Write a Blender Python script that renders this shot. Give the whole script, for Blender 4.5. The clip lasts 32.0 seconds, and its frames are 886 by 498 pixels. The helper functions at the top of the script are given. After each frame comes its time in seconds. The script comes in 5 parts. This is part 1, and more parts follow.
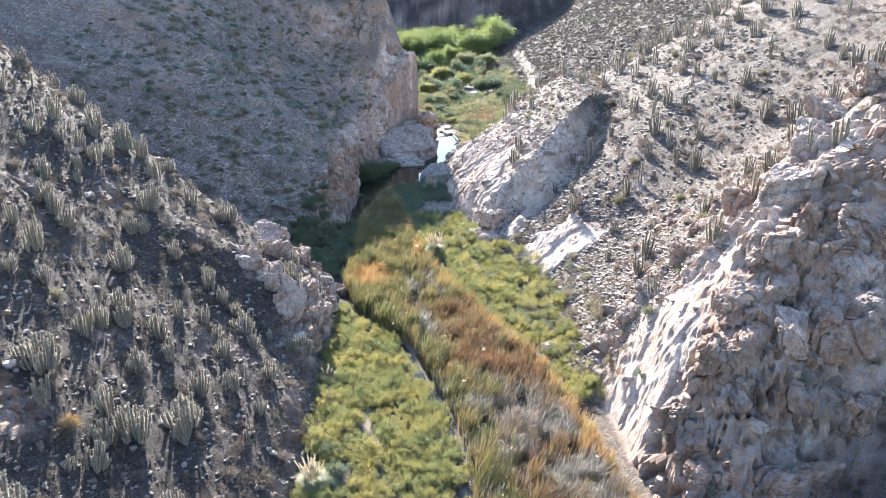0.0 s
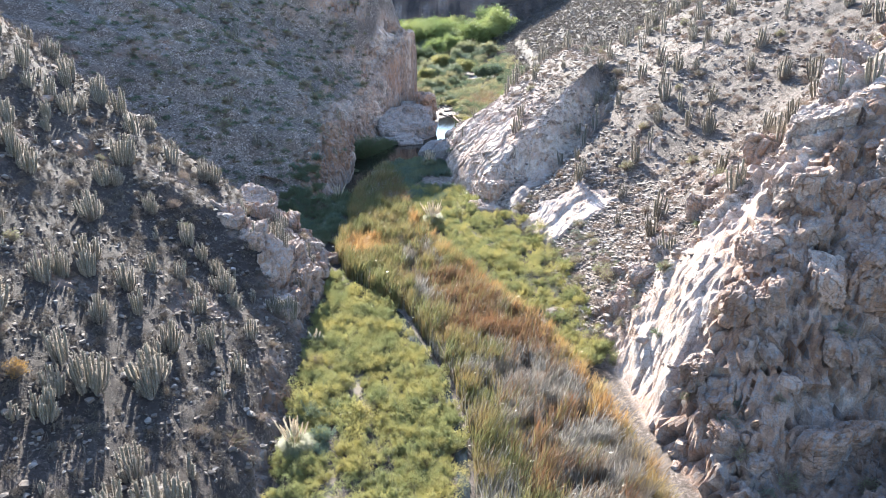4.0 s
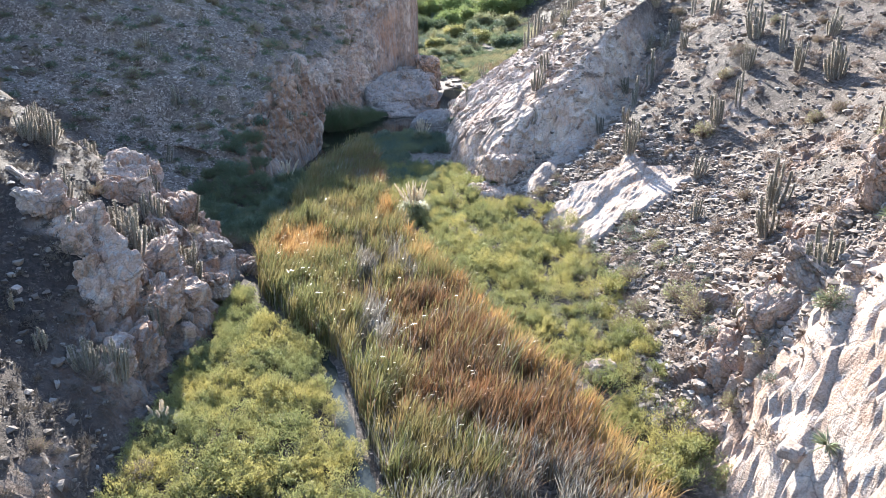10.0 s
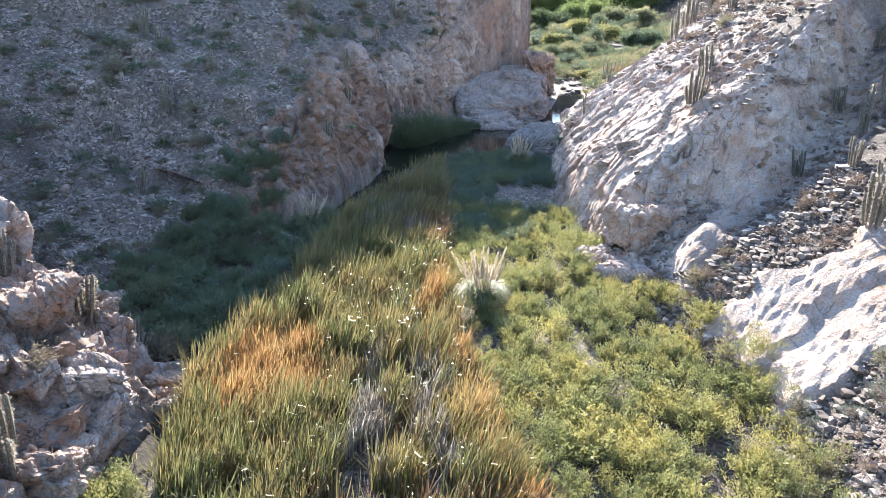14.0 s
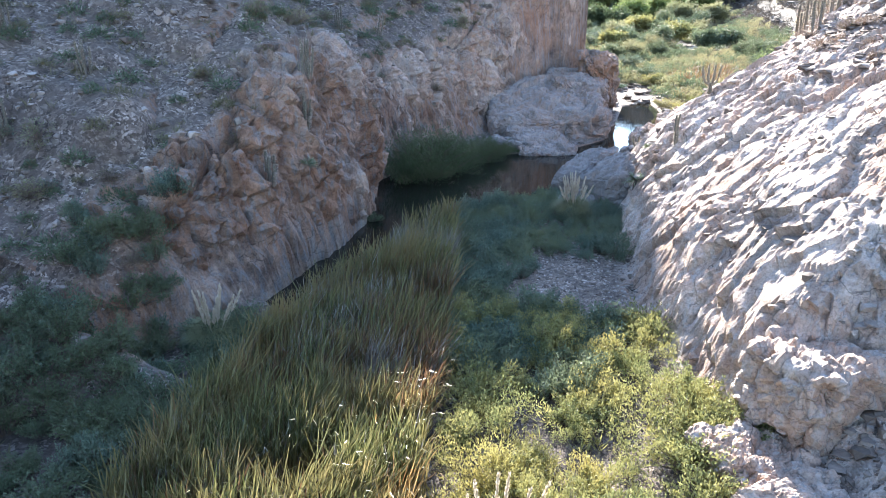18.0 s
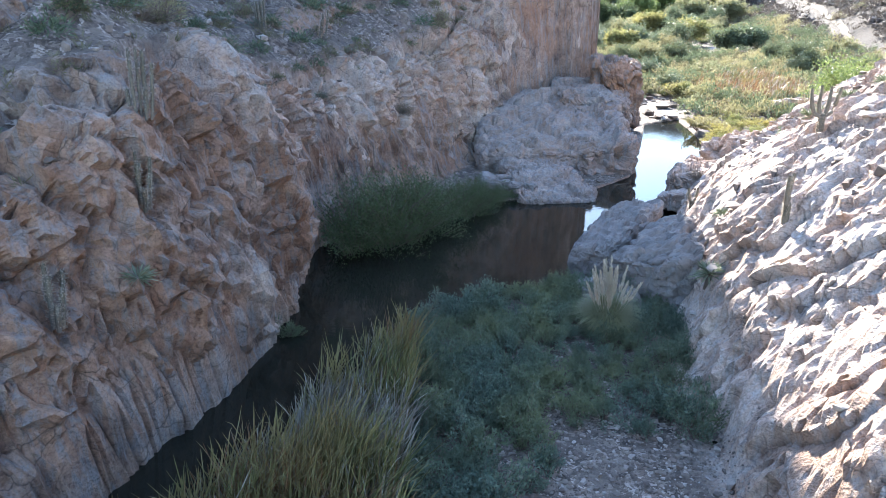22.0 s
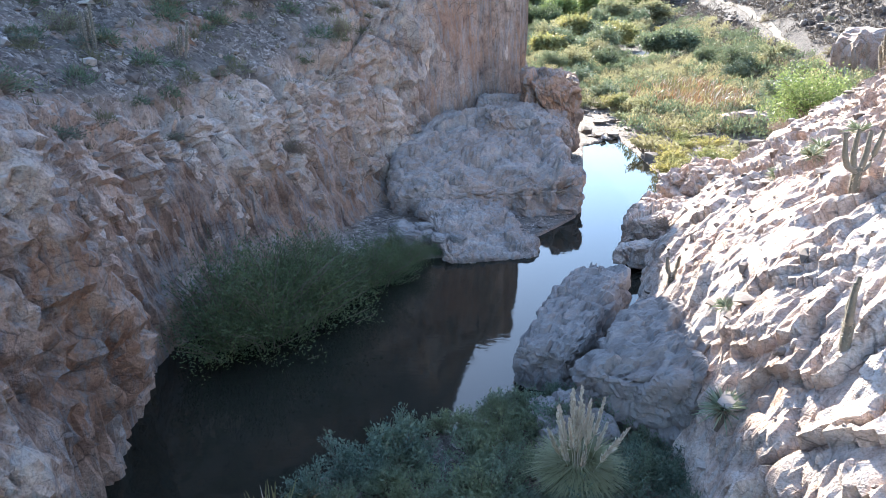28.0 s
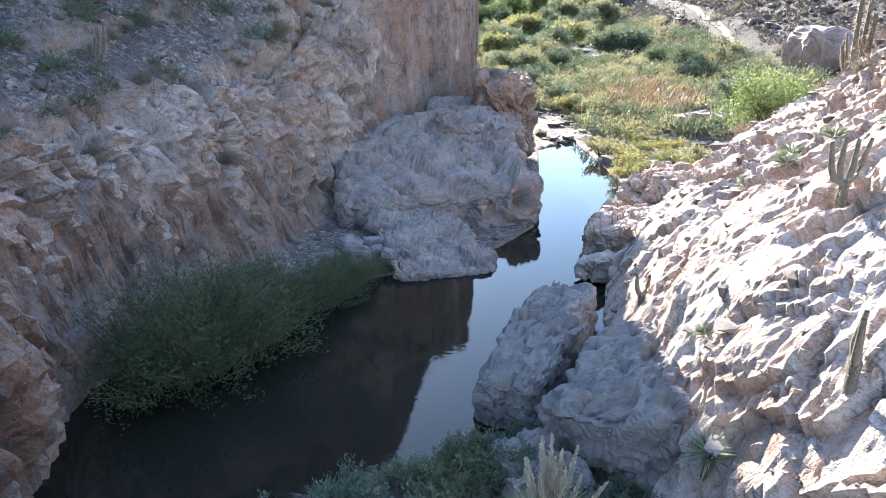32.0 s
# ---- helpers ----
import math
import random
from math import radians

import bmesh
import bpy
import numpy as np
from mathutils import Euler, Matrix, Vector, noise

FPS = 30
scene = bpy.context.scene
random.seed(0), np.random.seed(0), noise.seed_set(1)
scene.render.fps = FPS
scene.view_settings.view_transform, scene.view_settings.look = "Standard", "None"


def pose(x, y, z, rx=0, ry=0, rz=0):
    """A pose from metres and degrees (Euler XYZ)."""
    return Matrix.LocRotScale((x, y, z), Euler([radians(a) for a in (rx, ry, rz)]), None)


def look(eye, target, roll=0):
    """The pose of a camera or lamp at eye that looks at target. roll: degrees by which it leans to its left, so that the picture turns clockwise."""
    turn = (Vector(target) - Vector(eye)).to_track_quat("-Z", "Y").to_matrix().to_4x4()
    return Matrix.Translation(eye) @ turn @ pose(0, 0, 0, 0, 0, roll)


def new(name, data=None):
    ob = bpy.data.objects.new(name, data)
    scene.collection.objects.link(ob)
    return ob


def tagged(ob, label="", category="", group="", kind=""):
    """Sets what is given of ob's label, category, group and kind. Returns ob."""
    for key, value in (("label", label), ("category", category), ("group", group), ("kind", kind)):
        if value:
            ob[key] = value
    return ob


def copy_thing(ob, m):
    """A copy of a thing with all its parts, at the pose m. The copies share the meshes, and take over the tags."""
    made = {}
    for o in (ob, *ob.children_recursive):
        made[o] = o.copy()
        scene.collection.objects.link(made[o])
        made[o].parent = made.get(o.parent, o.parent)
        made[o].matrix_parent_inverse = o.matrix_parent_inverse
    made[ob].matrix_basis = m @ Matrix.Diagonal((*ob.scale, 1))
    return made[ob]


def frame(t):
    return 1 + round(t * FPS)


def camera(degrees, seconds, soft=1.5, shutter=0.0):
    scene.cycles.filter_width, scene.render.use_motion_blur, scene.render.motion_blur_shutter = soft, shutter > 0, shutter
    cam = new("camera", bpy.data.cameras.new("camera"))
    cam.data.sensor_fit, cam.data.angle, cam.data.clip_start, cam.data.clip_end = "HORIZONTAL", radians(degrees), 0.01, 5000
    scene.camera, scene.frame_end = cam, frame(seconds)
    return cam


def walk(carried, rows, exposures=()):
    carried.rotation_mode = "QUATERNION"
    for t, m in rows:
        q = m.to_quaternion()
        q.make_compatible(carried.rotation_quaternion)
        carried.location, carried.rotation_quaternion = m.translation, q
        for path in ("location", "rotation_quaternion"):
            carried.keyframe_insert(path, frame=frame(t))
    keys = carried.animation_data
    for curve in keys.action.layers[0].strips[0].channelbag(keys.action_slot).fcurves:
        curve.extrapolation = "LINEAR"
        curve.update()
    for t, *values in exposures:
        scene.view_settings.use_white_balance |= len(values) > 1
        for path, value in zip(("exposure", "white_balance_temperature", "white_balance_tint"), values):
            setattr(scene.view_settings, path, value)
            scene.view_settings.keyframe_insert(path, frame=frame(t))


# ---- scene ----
cam = camera(61.0, 32.0, 0.8)
PATH = [
    (0, (0.001, -0.001, 35.554), (0.001, 1.868, 34.841), -0.0),
    (0.5, (-0.012, 0.22, 34.453), (-0.012, 2.091, 33.746), 0.0),
    (1, (-0.028, 0.462, 33.458), (-0.029, 2.333, 32.752), 0.1),
    (1.5, (-0.019, 0.72, 32.633), (-0.02, 2.593, 31.93), 0.1),
    (2, (0.014, 1.063, 32.006), (0.013, 2.936, 31.303), 0.0),
    (2.5, (0.059, 1.412, 31.546), (0.057, 3.285, 30.844), 0.0),
    (3, (0.117, 1.752, 31.08), (0.115, 3.625, 30.379), 0.0),
    (3.5, (0.198, 2.283, 30.52), (0.196, 4.157, 29.819), 0.0),
    (5.5, (0.675, 9.148, 26.662), (0.67, 11.022, 25.964), 0.0),
    (6, (0.882, 11.873, 25.485), (0.878, 13.747, 24.787), -0.0),
    (6.5, (1.169, 14.768, 24.217), (1.165, 16.641, 23.517), -0.1),
    (7, (1.492, 17.51, 23.239), (1.49, 19.383, 22.537), -0.0),
    (7.5, (1.805, 19.851, 22.881), (1.804, 21.724, 22.178), -0.0),
    (8, (2.173, 21.936, 22.527), (2.173, 23.809, 21.825), -0.0),
    (8.5, (2.624, 23.974, 22.04), (2.616, 25.846, 21.335), -0.0),
    (9, (2.967, 26.066, 21.452), (2.943, 27.937, 20.747), -0.0),
    (9.5, (3.181, 28.267, 20.798), (3.14, 30.138, 20.091), -0.0),
    (10, (3.401, 30.577, 20.107), (3.338, 32.447, 19.4), 0.0),
    (10.5, (3.605, 32.994, 19.394), (3.506, 34.862, 18.686), 0.1),
    (11, (3.802, 35.638, 18.735), (3.667, 37.503, 18.027), 0.0),
    (11.5, (3.961, 38.687, 18.272), (3.794, 40.552, 17.568), 0.1),
    (12, (4.057, 41.956, 17.924), (3.846, 43.816, 17.22), 0.1),
    (12.5, (4.134, 45.321, 17.616), (3.877, 47.176, 16.914), -0.0),
    (13, (4.155, 48.868, 17.243), (3.852, 50.717, 16.541), -0.1),
    (13.5, (4.014, 52.346, 16.967), (3.674, 54.187, 16.264), -0.1),
    (14, (3.798, 55.514, 16.711), (3.436, 57.35, 16.006), -0.0),
    (14.5, (3.587, 58.588, 16.393), (3.201, 60.419, 15.687), 0.0),
    (16.5, (2.488, 69.451, 15.067), (2.028, 71.266, 14.365), -0.0),
    (17, (2.137, 72.046, 14.687), (1.663, 73.858, 13.986), 0.0),
    (17.5, (1.732, 74.688, 14.332), (1.257, 76.5, 13.633), -0.0),
    (18, (1.257, 77.366, 14.018), (0.78, 79.178, 13.318), -0.0),
    (18.5, (0.768, 80.018, 13.712), (0.291, 81.83, 13.014), 0.0),
    (19, (0.276, 82.749, 13.473), (-0.201, 84.561, 12.774), 0.1),
    (19.5, (-0.214, 85.45, 13.264), (-0.69, 87.262, 12.564), 0.0),
    (20, (-0.733, 88.207, 13.129), (-1.208, 90.018, 12.427), 0.0),
    (20.5, (-1.177, 90.703, 13.031), (-1.653, 92.514, 12.328), 0.0),
    (21, (-1.467, 92.054, 12.956), (-1.94, 93.865, 12.252), 0.0),
    (21.5, (-1.664, 93.234, 12.902), (-2.132, 95.047, 12.197), 0.0),
    (22, (-1.827, 94.316, 12.848), (-2.285, 96.131, 12.144), -0.0),
    (22.5, (-1.946, 95.318, 12.798), (-2.392, 97.136, 12.094), -0.1),
    (23, (-2.112, 96.22, 12.7), (-2.54, 98.044, 11.999), -0.0),
    (23.5, (-2.268, 97.085, 12.665), (-2.678, 98.913, 11.965), -0.1),
    (24, (-2.364, 97.904, 12.656), (-2.76, 99.736, 11.956), -0.1),
    (24.5, (-2.513, 98.734, 12.646), (-2.893, 100.568, 11.946), -0.1),
    (25, (-2.665, 99.541, 12.641), (-3.028, 101.379, 11.943), -0.0),
    (25.5, (-2.795, 100.35, 12.645), (-3.143, 102.192, 11.947), 0.0),
    (27.5, (-3.123, 103.307, 12.754), (-3.409, 105.159, 12.053), 0.0),
    (28, (-3.184, 103.898, 12.74), (-3.454, 105.751, 12.038), -0.0),
    (28.5, (-3.225, 104.405, 12.733), (-3.48, 106.26, 12.031), -0.0),
    (29, (-3.287, 104.895, 12.711), (-3.526, 106.752, 12.007), -0.0),
    (29.5, (-3.327, 105.33, 12.683), (-3.55, 107.189, 11.979), 0.0),
    (30, (-3.354, 105.709, 12.666), (-3.562, 107.569, 11.962), 0.0),
    (30.5, (-3.365, 106.024, 12.642), (-3.559, 107.886, 11.939), 0.0),
    (31, (-3.381, 106.271, 12.626), (-3.56, 108.135, 11.923), 0.0),
    (31.5, (-3.395, 106.398, 12.628), (-3.559, 108.264, 11.925), 0.0),
    (32, (-3.388, 106.418, 12.547), (-3.537, 108.285, 11.845), 0.1),
]
walk(cam, [(t, look(eye, target, roll)) for t, eye, target, roll in PATH],
     ((0, 2.47), (6, 2.34), (11, 2.26), (13.5, 2.34), (16, 2.58), (25, 2.64), (28, 2.56), (32, 2.46)))

# ---- sky and sun ----
SUN_AZ, SUN_EL = -15.5, 26.0        # degrees clockwise from +y, degrees up
world = bpy.data.worlds.new("sky")
scene.world = world
world.use_nodes = True
wn = world.node_tree.nodes
sky = wn.new("ShaderNodeTexSky")
sky.sky_type = "NISHITA"
sky.sun_disc = False
sky.sun_elevation, sky.sun_rotation = radians(SUN_EL), radians(SUN_AZ % 360)
sky.air_density, sky.dust_density, sky.ozone_density = 1.0, 0.1, 2.2
wn["Background"].inputs[1].default_value = 0.15
world.node_tree.links.new(sky.outputs[0], wn["Background"].inputs[0])
sun = new("sun", bpy.data.lights.new("sun", "SUN"))
sun.data.energy, sun.data.angle, sun.data.color = 5.0, radians(0.6), (1.0, 0.94, 0.85)
sun_way = Vector((math.sin(radians(SUN_AZ)) * math.cos(radians(SUN_EL)),
                  math.cos(radians(SUN_AZ)) * math.cos(radians(SUN_EL)), math.sin(radians(SUN_EL))))
sun.matrix_world = look(sun_way * 200, (0, 0, 0))


# ---- noise on arrays ----
def hashed(i, j, k, seed):
    n = (i * 374761393 + j * 668265263 + k * 2147483647 + seed * 974711) & 0xFFFFFFFF
    n = ((n ^ (n >> 13)) * 1274126177) & 0xFFFFFFFF
    n = ((n ^ (n >> 16)) * 2246822519) & 0xFFFFFFFF
    return ((n ^ (n >> 15)) & 0xFFFFFF) / float(0xFFFFFF)


def smooth_noise(p, size, seed=0):
    """Smooth noise from -1 to 1 at points p (n, 3), with features of that size."""
    q = p / size
    b = np.floor(q).astype(np.int64)
    f = q - b
    f = f * f * f * (f * (f * 6 - 15) + 10)
    out = 0.0
    for dx in (0, 1):
        for dy in (0, 1):
            for dz in (0, 1):
                w = ((f[:, 0] if dx else 1 - f[:, 0]) * (f[:, 1] if dy else 1 - f[:, 1]) * (f[:, 2] if dz else 1 - f[:, 2]))
                out = out + w * hashed(b[:, 0] + dx, b[:, 1] + dy, b[:, 2] + dz, seed)
    return out * 2 - 1


def fractal(p, size, seed=0, octaves=4, gain=0.5):
    out, amp = 0.0, 1.0
    for n in range(octaves):
        out = out + amp * smooth_noise(p, size / 2 ** n, seed + 17 * n)
        amp *= gain
    return out


def facets(p, size, seed=0, tilt=0.9):
    """Broken rock: every cell of a jittered grid is a plane of its own height and tilt. About -1 to 1."""
    q = p / size
    b = np.floor(q).astype(np.int64)
    best = np.full(len(p), 1e9)
    second = np.full(len(p), 1e9)
    value = np.zeros(len(p))
    for dx in (-1, 0, 1):
        for dy in (-1, 0, 1):
            for dz in (-1, 0, 1):
                c = b + (dx, dy, dz)
                j = np.stack([hashed(c[:, 0], c[:, 1], c[:, 2], seed + n) for n in range(3)], -1)
                off = q - (c + j)
                d = (off ** 2).sum(1)
                h = hashed(c[:, 0], c[:, 1], c[:, 2], seed + 5) * 2 - 1
                t = np.stack([hashed(c[:, 0], c[:, 1], c[:, 2], seed + 6 + n) * 2 - 1 for n in range(3)], -1)
                v = 0.6 * h + tilt * (t * off).sum(1)
                near = d < best
                second = np.where(near, best, np.minimum(second, d))
                value = np.where(near, v, value)
                best = np.where(near, d, best)
    crack = np.clip((np.sqrt(second) - np.sqrt(best)) / 0.12, 0, 1)
    return value - 0.35 * (1 - crack)


# ---- the lie of the land ----
def along(y, table):
    """A smooth curve through a short table of (y, value)."""
    t = np.array(table, float)
    ys, vs = t[:, 0], t[:, 1]
    i = np.clip(np.searchsorted(ys, y) - 1, 0, len(ys) - 2)
    f = np.clip((y - ys[i]) / (ys[i + 1] - ys[i]), 0, 1)
    slope = np.gradient(vs, ys)
    h = ys[i + 1] - ys[i]
    f2, f3 = f * f, f * f * f
    return ((2 * f3 - 3 * f2 + 1) * vs[i] + (f3 - 2 * f2 + f) * h * slope[i]
            + (3 * f2 - 2 * f3) * vs[i + 1] + (f3 - f2) * h * slope[i + 1])


def soft_min(a, b, k):
    h = np.clip(0.5 + 0.5 * (b - a) / k, 0, 1)
    return b + (a - b) * h - k * h * (1 - h)


def soft_max(a, b, k):
    return -soft_min(-a, -b, k)


def step(a, b, x):
    f = np.clip((x - a) / (b - a), 0, 1)
    return f * f * (3 - 2 * f)


LEFT_FOOT = ((-60, -12), (20, -10.5), (45, -10.5), (62, -11.5), (72, -11.6), (79, -12.5), (83, -14.5), (88, -17), (95, -18),
             (100, -16.4), (106, -14.3), (113, -13.5), (119, -14.2), (125, -15.7), (134, -14.2), (143, -12.5), (150, -11.3),
             (158, -8.2), (165, -5.4), (171, -6.6), (178, -12), (200, -16), (240, -20), (330, -30), (500, -60))
RIGHT_FOOT = ((-60, 16.5), (20, 16.5), (40, 15.8), (47, 14.6), (54, 14.0), (61, 12.5), (70, 12.2), (80, 11.6), (86, 10.8), (92, 7.6), (98, 5.0),
              (104, 3.4), (108, 2.0), (114, 1.2), (120, 0.3), (126, -0.2), (132, 0.6), (138, 1.8), (143, 4.2), (150, 9), (165, 16),
              (180, 19), (200, 17), (220, 15), (260, 14), (330, 12), (500, 0))
# height of the rim of the western cliff
CLIFF_TOP = ((96, 3.2), (104, 6.8), (108, 8.2), (112, 9.6), (118, 9.6), (122, 8.4), (127, 7.6), (134, 7.2), (140, 7.5), (146, 8.6), (151, 11.5), (158, 16), (166, 17), (174, 9),
             (190, 4), (200, 4), (215, 4), (500, 4))


def west(x, y):
    foot = along(y, LEFT_FOOT)
    d = foot - x
    dp = np.maximum(d, 0)
    # near hill: a rocky bank at its foot, then an even slope that steepens
    a = 2.4 * (1 - np.exp(-dp / 1.3)) + 0.60 * d + 0.0055 * np.minimum(dp, 60) ** 2
    # a rocky rib down the slope, with a hollow on its near side
    hold = step(0.5, 3, d) * (1 - step(9, 20, d))
    a = a + hold * (1.5 * np.exp(-((y - 66.5 - 0.1 * d) / 3.0) ** 2) - 0.7 * np.exp(-((y - 58.5) / 4.5) ** 2))
    crest = 77.5 - 0.12 * (x + 12)
    past = np.maximum(y - crest, 0)
    a = a - 0.75 * past - 0.004 * past ** 2
    # far hill: a south face above the gully and an east face above the cliff
    s = 5.8 - 0.318 * (x + 18.5) + 0.54 * (y - 103.4)
    rise = along(y, CLIFF_TOP)
    back = np.maximum(d - 2.2, 0)
    spur = (9.0 * step(0.2, 4.8, back) - 0.15 * np.clip(back - 2, 0, 30)) * np.exp(-((y - 163) / 9.0) ** 2)
    f = np.clip(d / (2.2 - 1.5 * step(147, 156, y)), 0, 1)
    e = np.where(d < 2.2, rise * np.where(d < 0, np.maximum(d / 2.2, -2), 1 - (1 - f) ** 1.5), rise + 0.72 * np.minimum(back, 55) + spur)
    e = np.where(y > 97, e, 99)
    b = soft_min(s, e, 1.2)
    b = np.where(y < 92, s, b)
    gully = np.maximum(0.2 + 0.30 * d, -1)
    return soft_max(soft_max(a, b, 1.2), gully, 0.8)


def bare_slab(d, y):
    """The two bare slabs low on the eastern slope, 1 on them and 0 beside them; d is the distance from the slope's foot."""
    v = y - 0.12 * d + 0.35 * np.sin(1.3 * d) + 0.25 * np.sin(2.9 * d + 1)
    one = step(82.2, 83.0, v) * (1 - step(88.8, 89.6, v)) * step(-0.5, 0.5, d) * (1 - step(7.5, 9.0, d + 0.3 * np.sin(2 * y)))
    two = np.exp(-((y - 91.8 - 0.93 * d) / 1.5) ** 2) * step(1, 3, d) * (1 - step(11, 14, d))
    return one, two, v


def spur_axes(x, y):
    """Along and across the crest of the near eastern spur."""
    return (x - 18.3) * 0.83 + (y - 49) * 0.55, -(x - 18.3) * 0.55 + (y - 49) * 0.83


def east(x, y):
    foot = along(y, RIGHT_FOOT)
    d = x - foot
    base = 0.585 * d + 0.5 * (1 - np.exp(-np.maximum(d, 0) / 1.0))
    # steep rocky spur at the near end
    u, w = spur_axes(x, y)
    dp = np.maximum(d, 0)
    across = np.where(w > 0, np.exp(-(w / 12.5) ** 2), np.exp(-(w / 8.0) ** 2))
    spur = 10.7 * (1 - np.exp(-dp / 4.6)) * across * (1 - step(26, 60, d))
    # ravine south of the spur
    ravine = np.exp(-((y - 37.2 - 0.30 * (x - 18)) / 3.7) ** 2) * step(15, 20, x)
    # smooth rock rib beside the pool, ending in a scarp above a hollow on its near side
    scarp = y - 98.8 - 0.03 * np.minimum(dp, 24) ** 2
    rib = (3.7 * (1 - np.exp(-dp / 1.9)) + 0.05 * np.minimum(dp, 16)) * step(-0.8, 2.4, scarp) * (1 - step(142, 162, y)) * (1 - step(19, 28, d)) * (1 - 0.42 * step(124, 138, y) * (1 - step(7, 14, d)))
    hollow = 2.3 * np.exp(-((scarp + 2.2) / 2.4) ** 2) * step(3, 8, d) * (1 - step(15, 22, d))
    # long bare slabs that lie on the slope
    one, two, v = bare_slab(d, y)
    slab = one * (0.40 + 0.30 * step(85.3, 85.6, v - 0.25 * d)) + 1.0 * two
    far = 1 - 0.35 * step(140, 172, y) + 0.10 * step(175, 230, y)
    z = np.minimum(base * far + spur + rib + slab - hollow, 90)
    return z + (np.minimum(z, 0.3 + 0.16 * (x - 16)) - z) * 0.95 * ravine


def land(x, y):
    x, y = np.asarray(x, float), np.asarray(y, float)
    z = soft_max(west(x, y), east(x, y), 0.6)
    hill = (0.95 - 0.45 * step(30, 70, x)) * np.clip(y - 308 + 6 * np.sin(0.06 * x), 0, 40)
    valley = 0.012 * np.clip(y - 166, 0, 110)
    return soft_max(z, 0.12 + hill, 0.5) + valley


POOL = ((-14.3, 105), (-14.2, 109), (-13.7, 113), (-14.6, 119), (-16.2, 123.5), (-15.8, 126), (-13.5, 130), (-10.5, 134), (-8.3, 136), (-5.5, 136.8), (-2.9, 141), (-1.6, 143.4),
        (-1.0, 151), (-0.7, 161), (0.8, 162.6), (1.9, 164), (2.8, 160), (3.8, 153.5), (4.7, 149), (4.0, 144.5), (2.9, 141), (1.3, 137.6), (0.8, 133.4), (0.2, 129),
        (-0.9, 125.4), (-3.4, 124.0), (-5.4, 122.6), (-8.6, 120.8), (-9.4, 118), (-10.6, 114), (-11.2, 110), (-12.4, 104))


def inside(x, y, loop):
    """Signed distance to a closed outline, positive inside."""
    x, y = np.asarray(x, float), np.asarray(y, float)
    best, odd = np.full(x.shape, 1e9), np.zeros(x.shape, bool)
    for (ax, ay), (bx, by) in zip(loop, loop[1:] + loop[:1]):
        ex, ey = bx - ax, by - ay
        t = np.clip(((x - ax) * ex + (y - ay) * ey) / (ex * ex + ey * ey), 0, 1)
        best = np.minimum(best, np.hypot(x - ax - t * ex, y - ay - t * ey))
        cross = (ay > y) != (by > y)
        odd ^= cross & (x < (bx - ax) * (y - ay) / (by - ay + 1e-12) + ax)
    return np.where(odd, best, -best)

# ---- materials ----
def shader(name):
    m = bpy.data.materials.new(name)
    m.use_nodes = True
    nt = m.node_tree
    return m, nt, nt.nodes["Principled BSDF"]


def node(nt, kind, **inputs):
    n = nt.nodes.new(kind)
    for key, value in inputs.items():
        n.inputs[key.replace("_", " ")].default_value = value
    return n


def noise_of(nt, coord, size, detail=4.0, rough=0.6, stretch=None):
    if stretch:
        mp = nt.nodes.new("ShaderNodeMapping")
        mp.inputs["Scale"].default_value = stretch
        nt.links.new(coord, mp.inputs[0])
        coord = mp.outputs[0]
    n = node(nt, "ShaderNodeTexNoise", Scale=1.0 / size, Detail=detail, Roughness=rough)
    nt.links.new(coord, n.inputs["Vector"])
    return n.outputs["Fac"]


def ramp_of(nt, value, stops):
    r = nt.nodes.new("ShaderNodeValToRGB")
    e = r.color_ramp.elements
    while len(e) < len(stops):
        e.new(0.5)
    for item, (at, c) in zip(e, stops):
        item.position, item.color = at, (*c, 1)
    nt.links.new(value, r.inputs[0])
    return r.outputs[0]


def mixed(nt, fac, a, b, how="MIX"):
    n = nt.nodes.new("ShaderNodeMix")
    n.data_type, n.blend_type = "RGBA", how
    for sock, v in ((n.inputs[0], fac), (n.inputs[6], a), (n.inputs[7], b)):
        if isinstance(v, bpy.types.NodeSocket):
            nt.links.new(v, sock)
        else:
            sock.default_value = v if isinstance(v, float) else (*v, 1)
    return n.outputs[2]


def bump_of(nt, height, strength, distance, after=None):
    n = node(nt, "ShaderNodeBump", Strength=strength, Distance=distance)
    nt.links.new(height, n.inputs["Height"])
    if after:
        nt.links.new(after, n.inputs["Normal"])
    return n.outputs["Normal"]


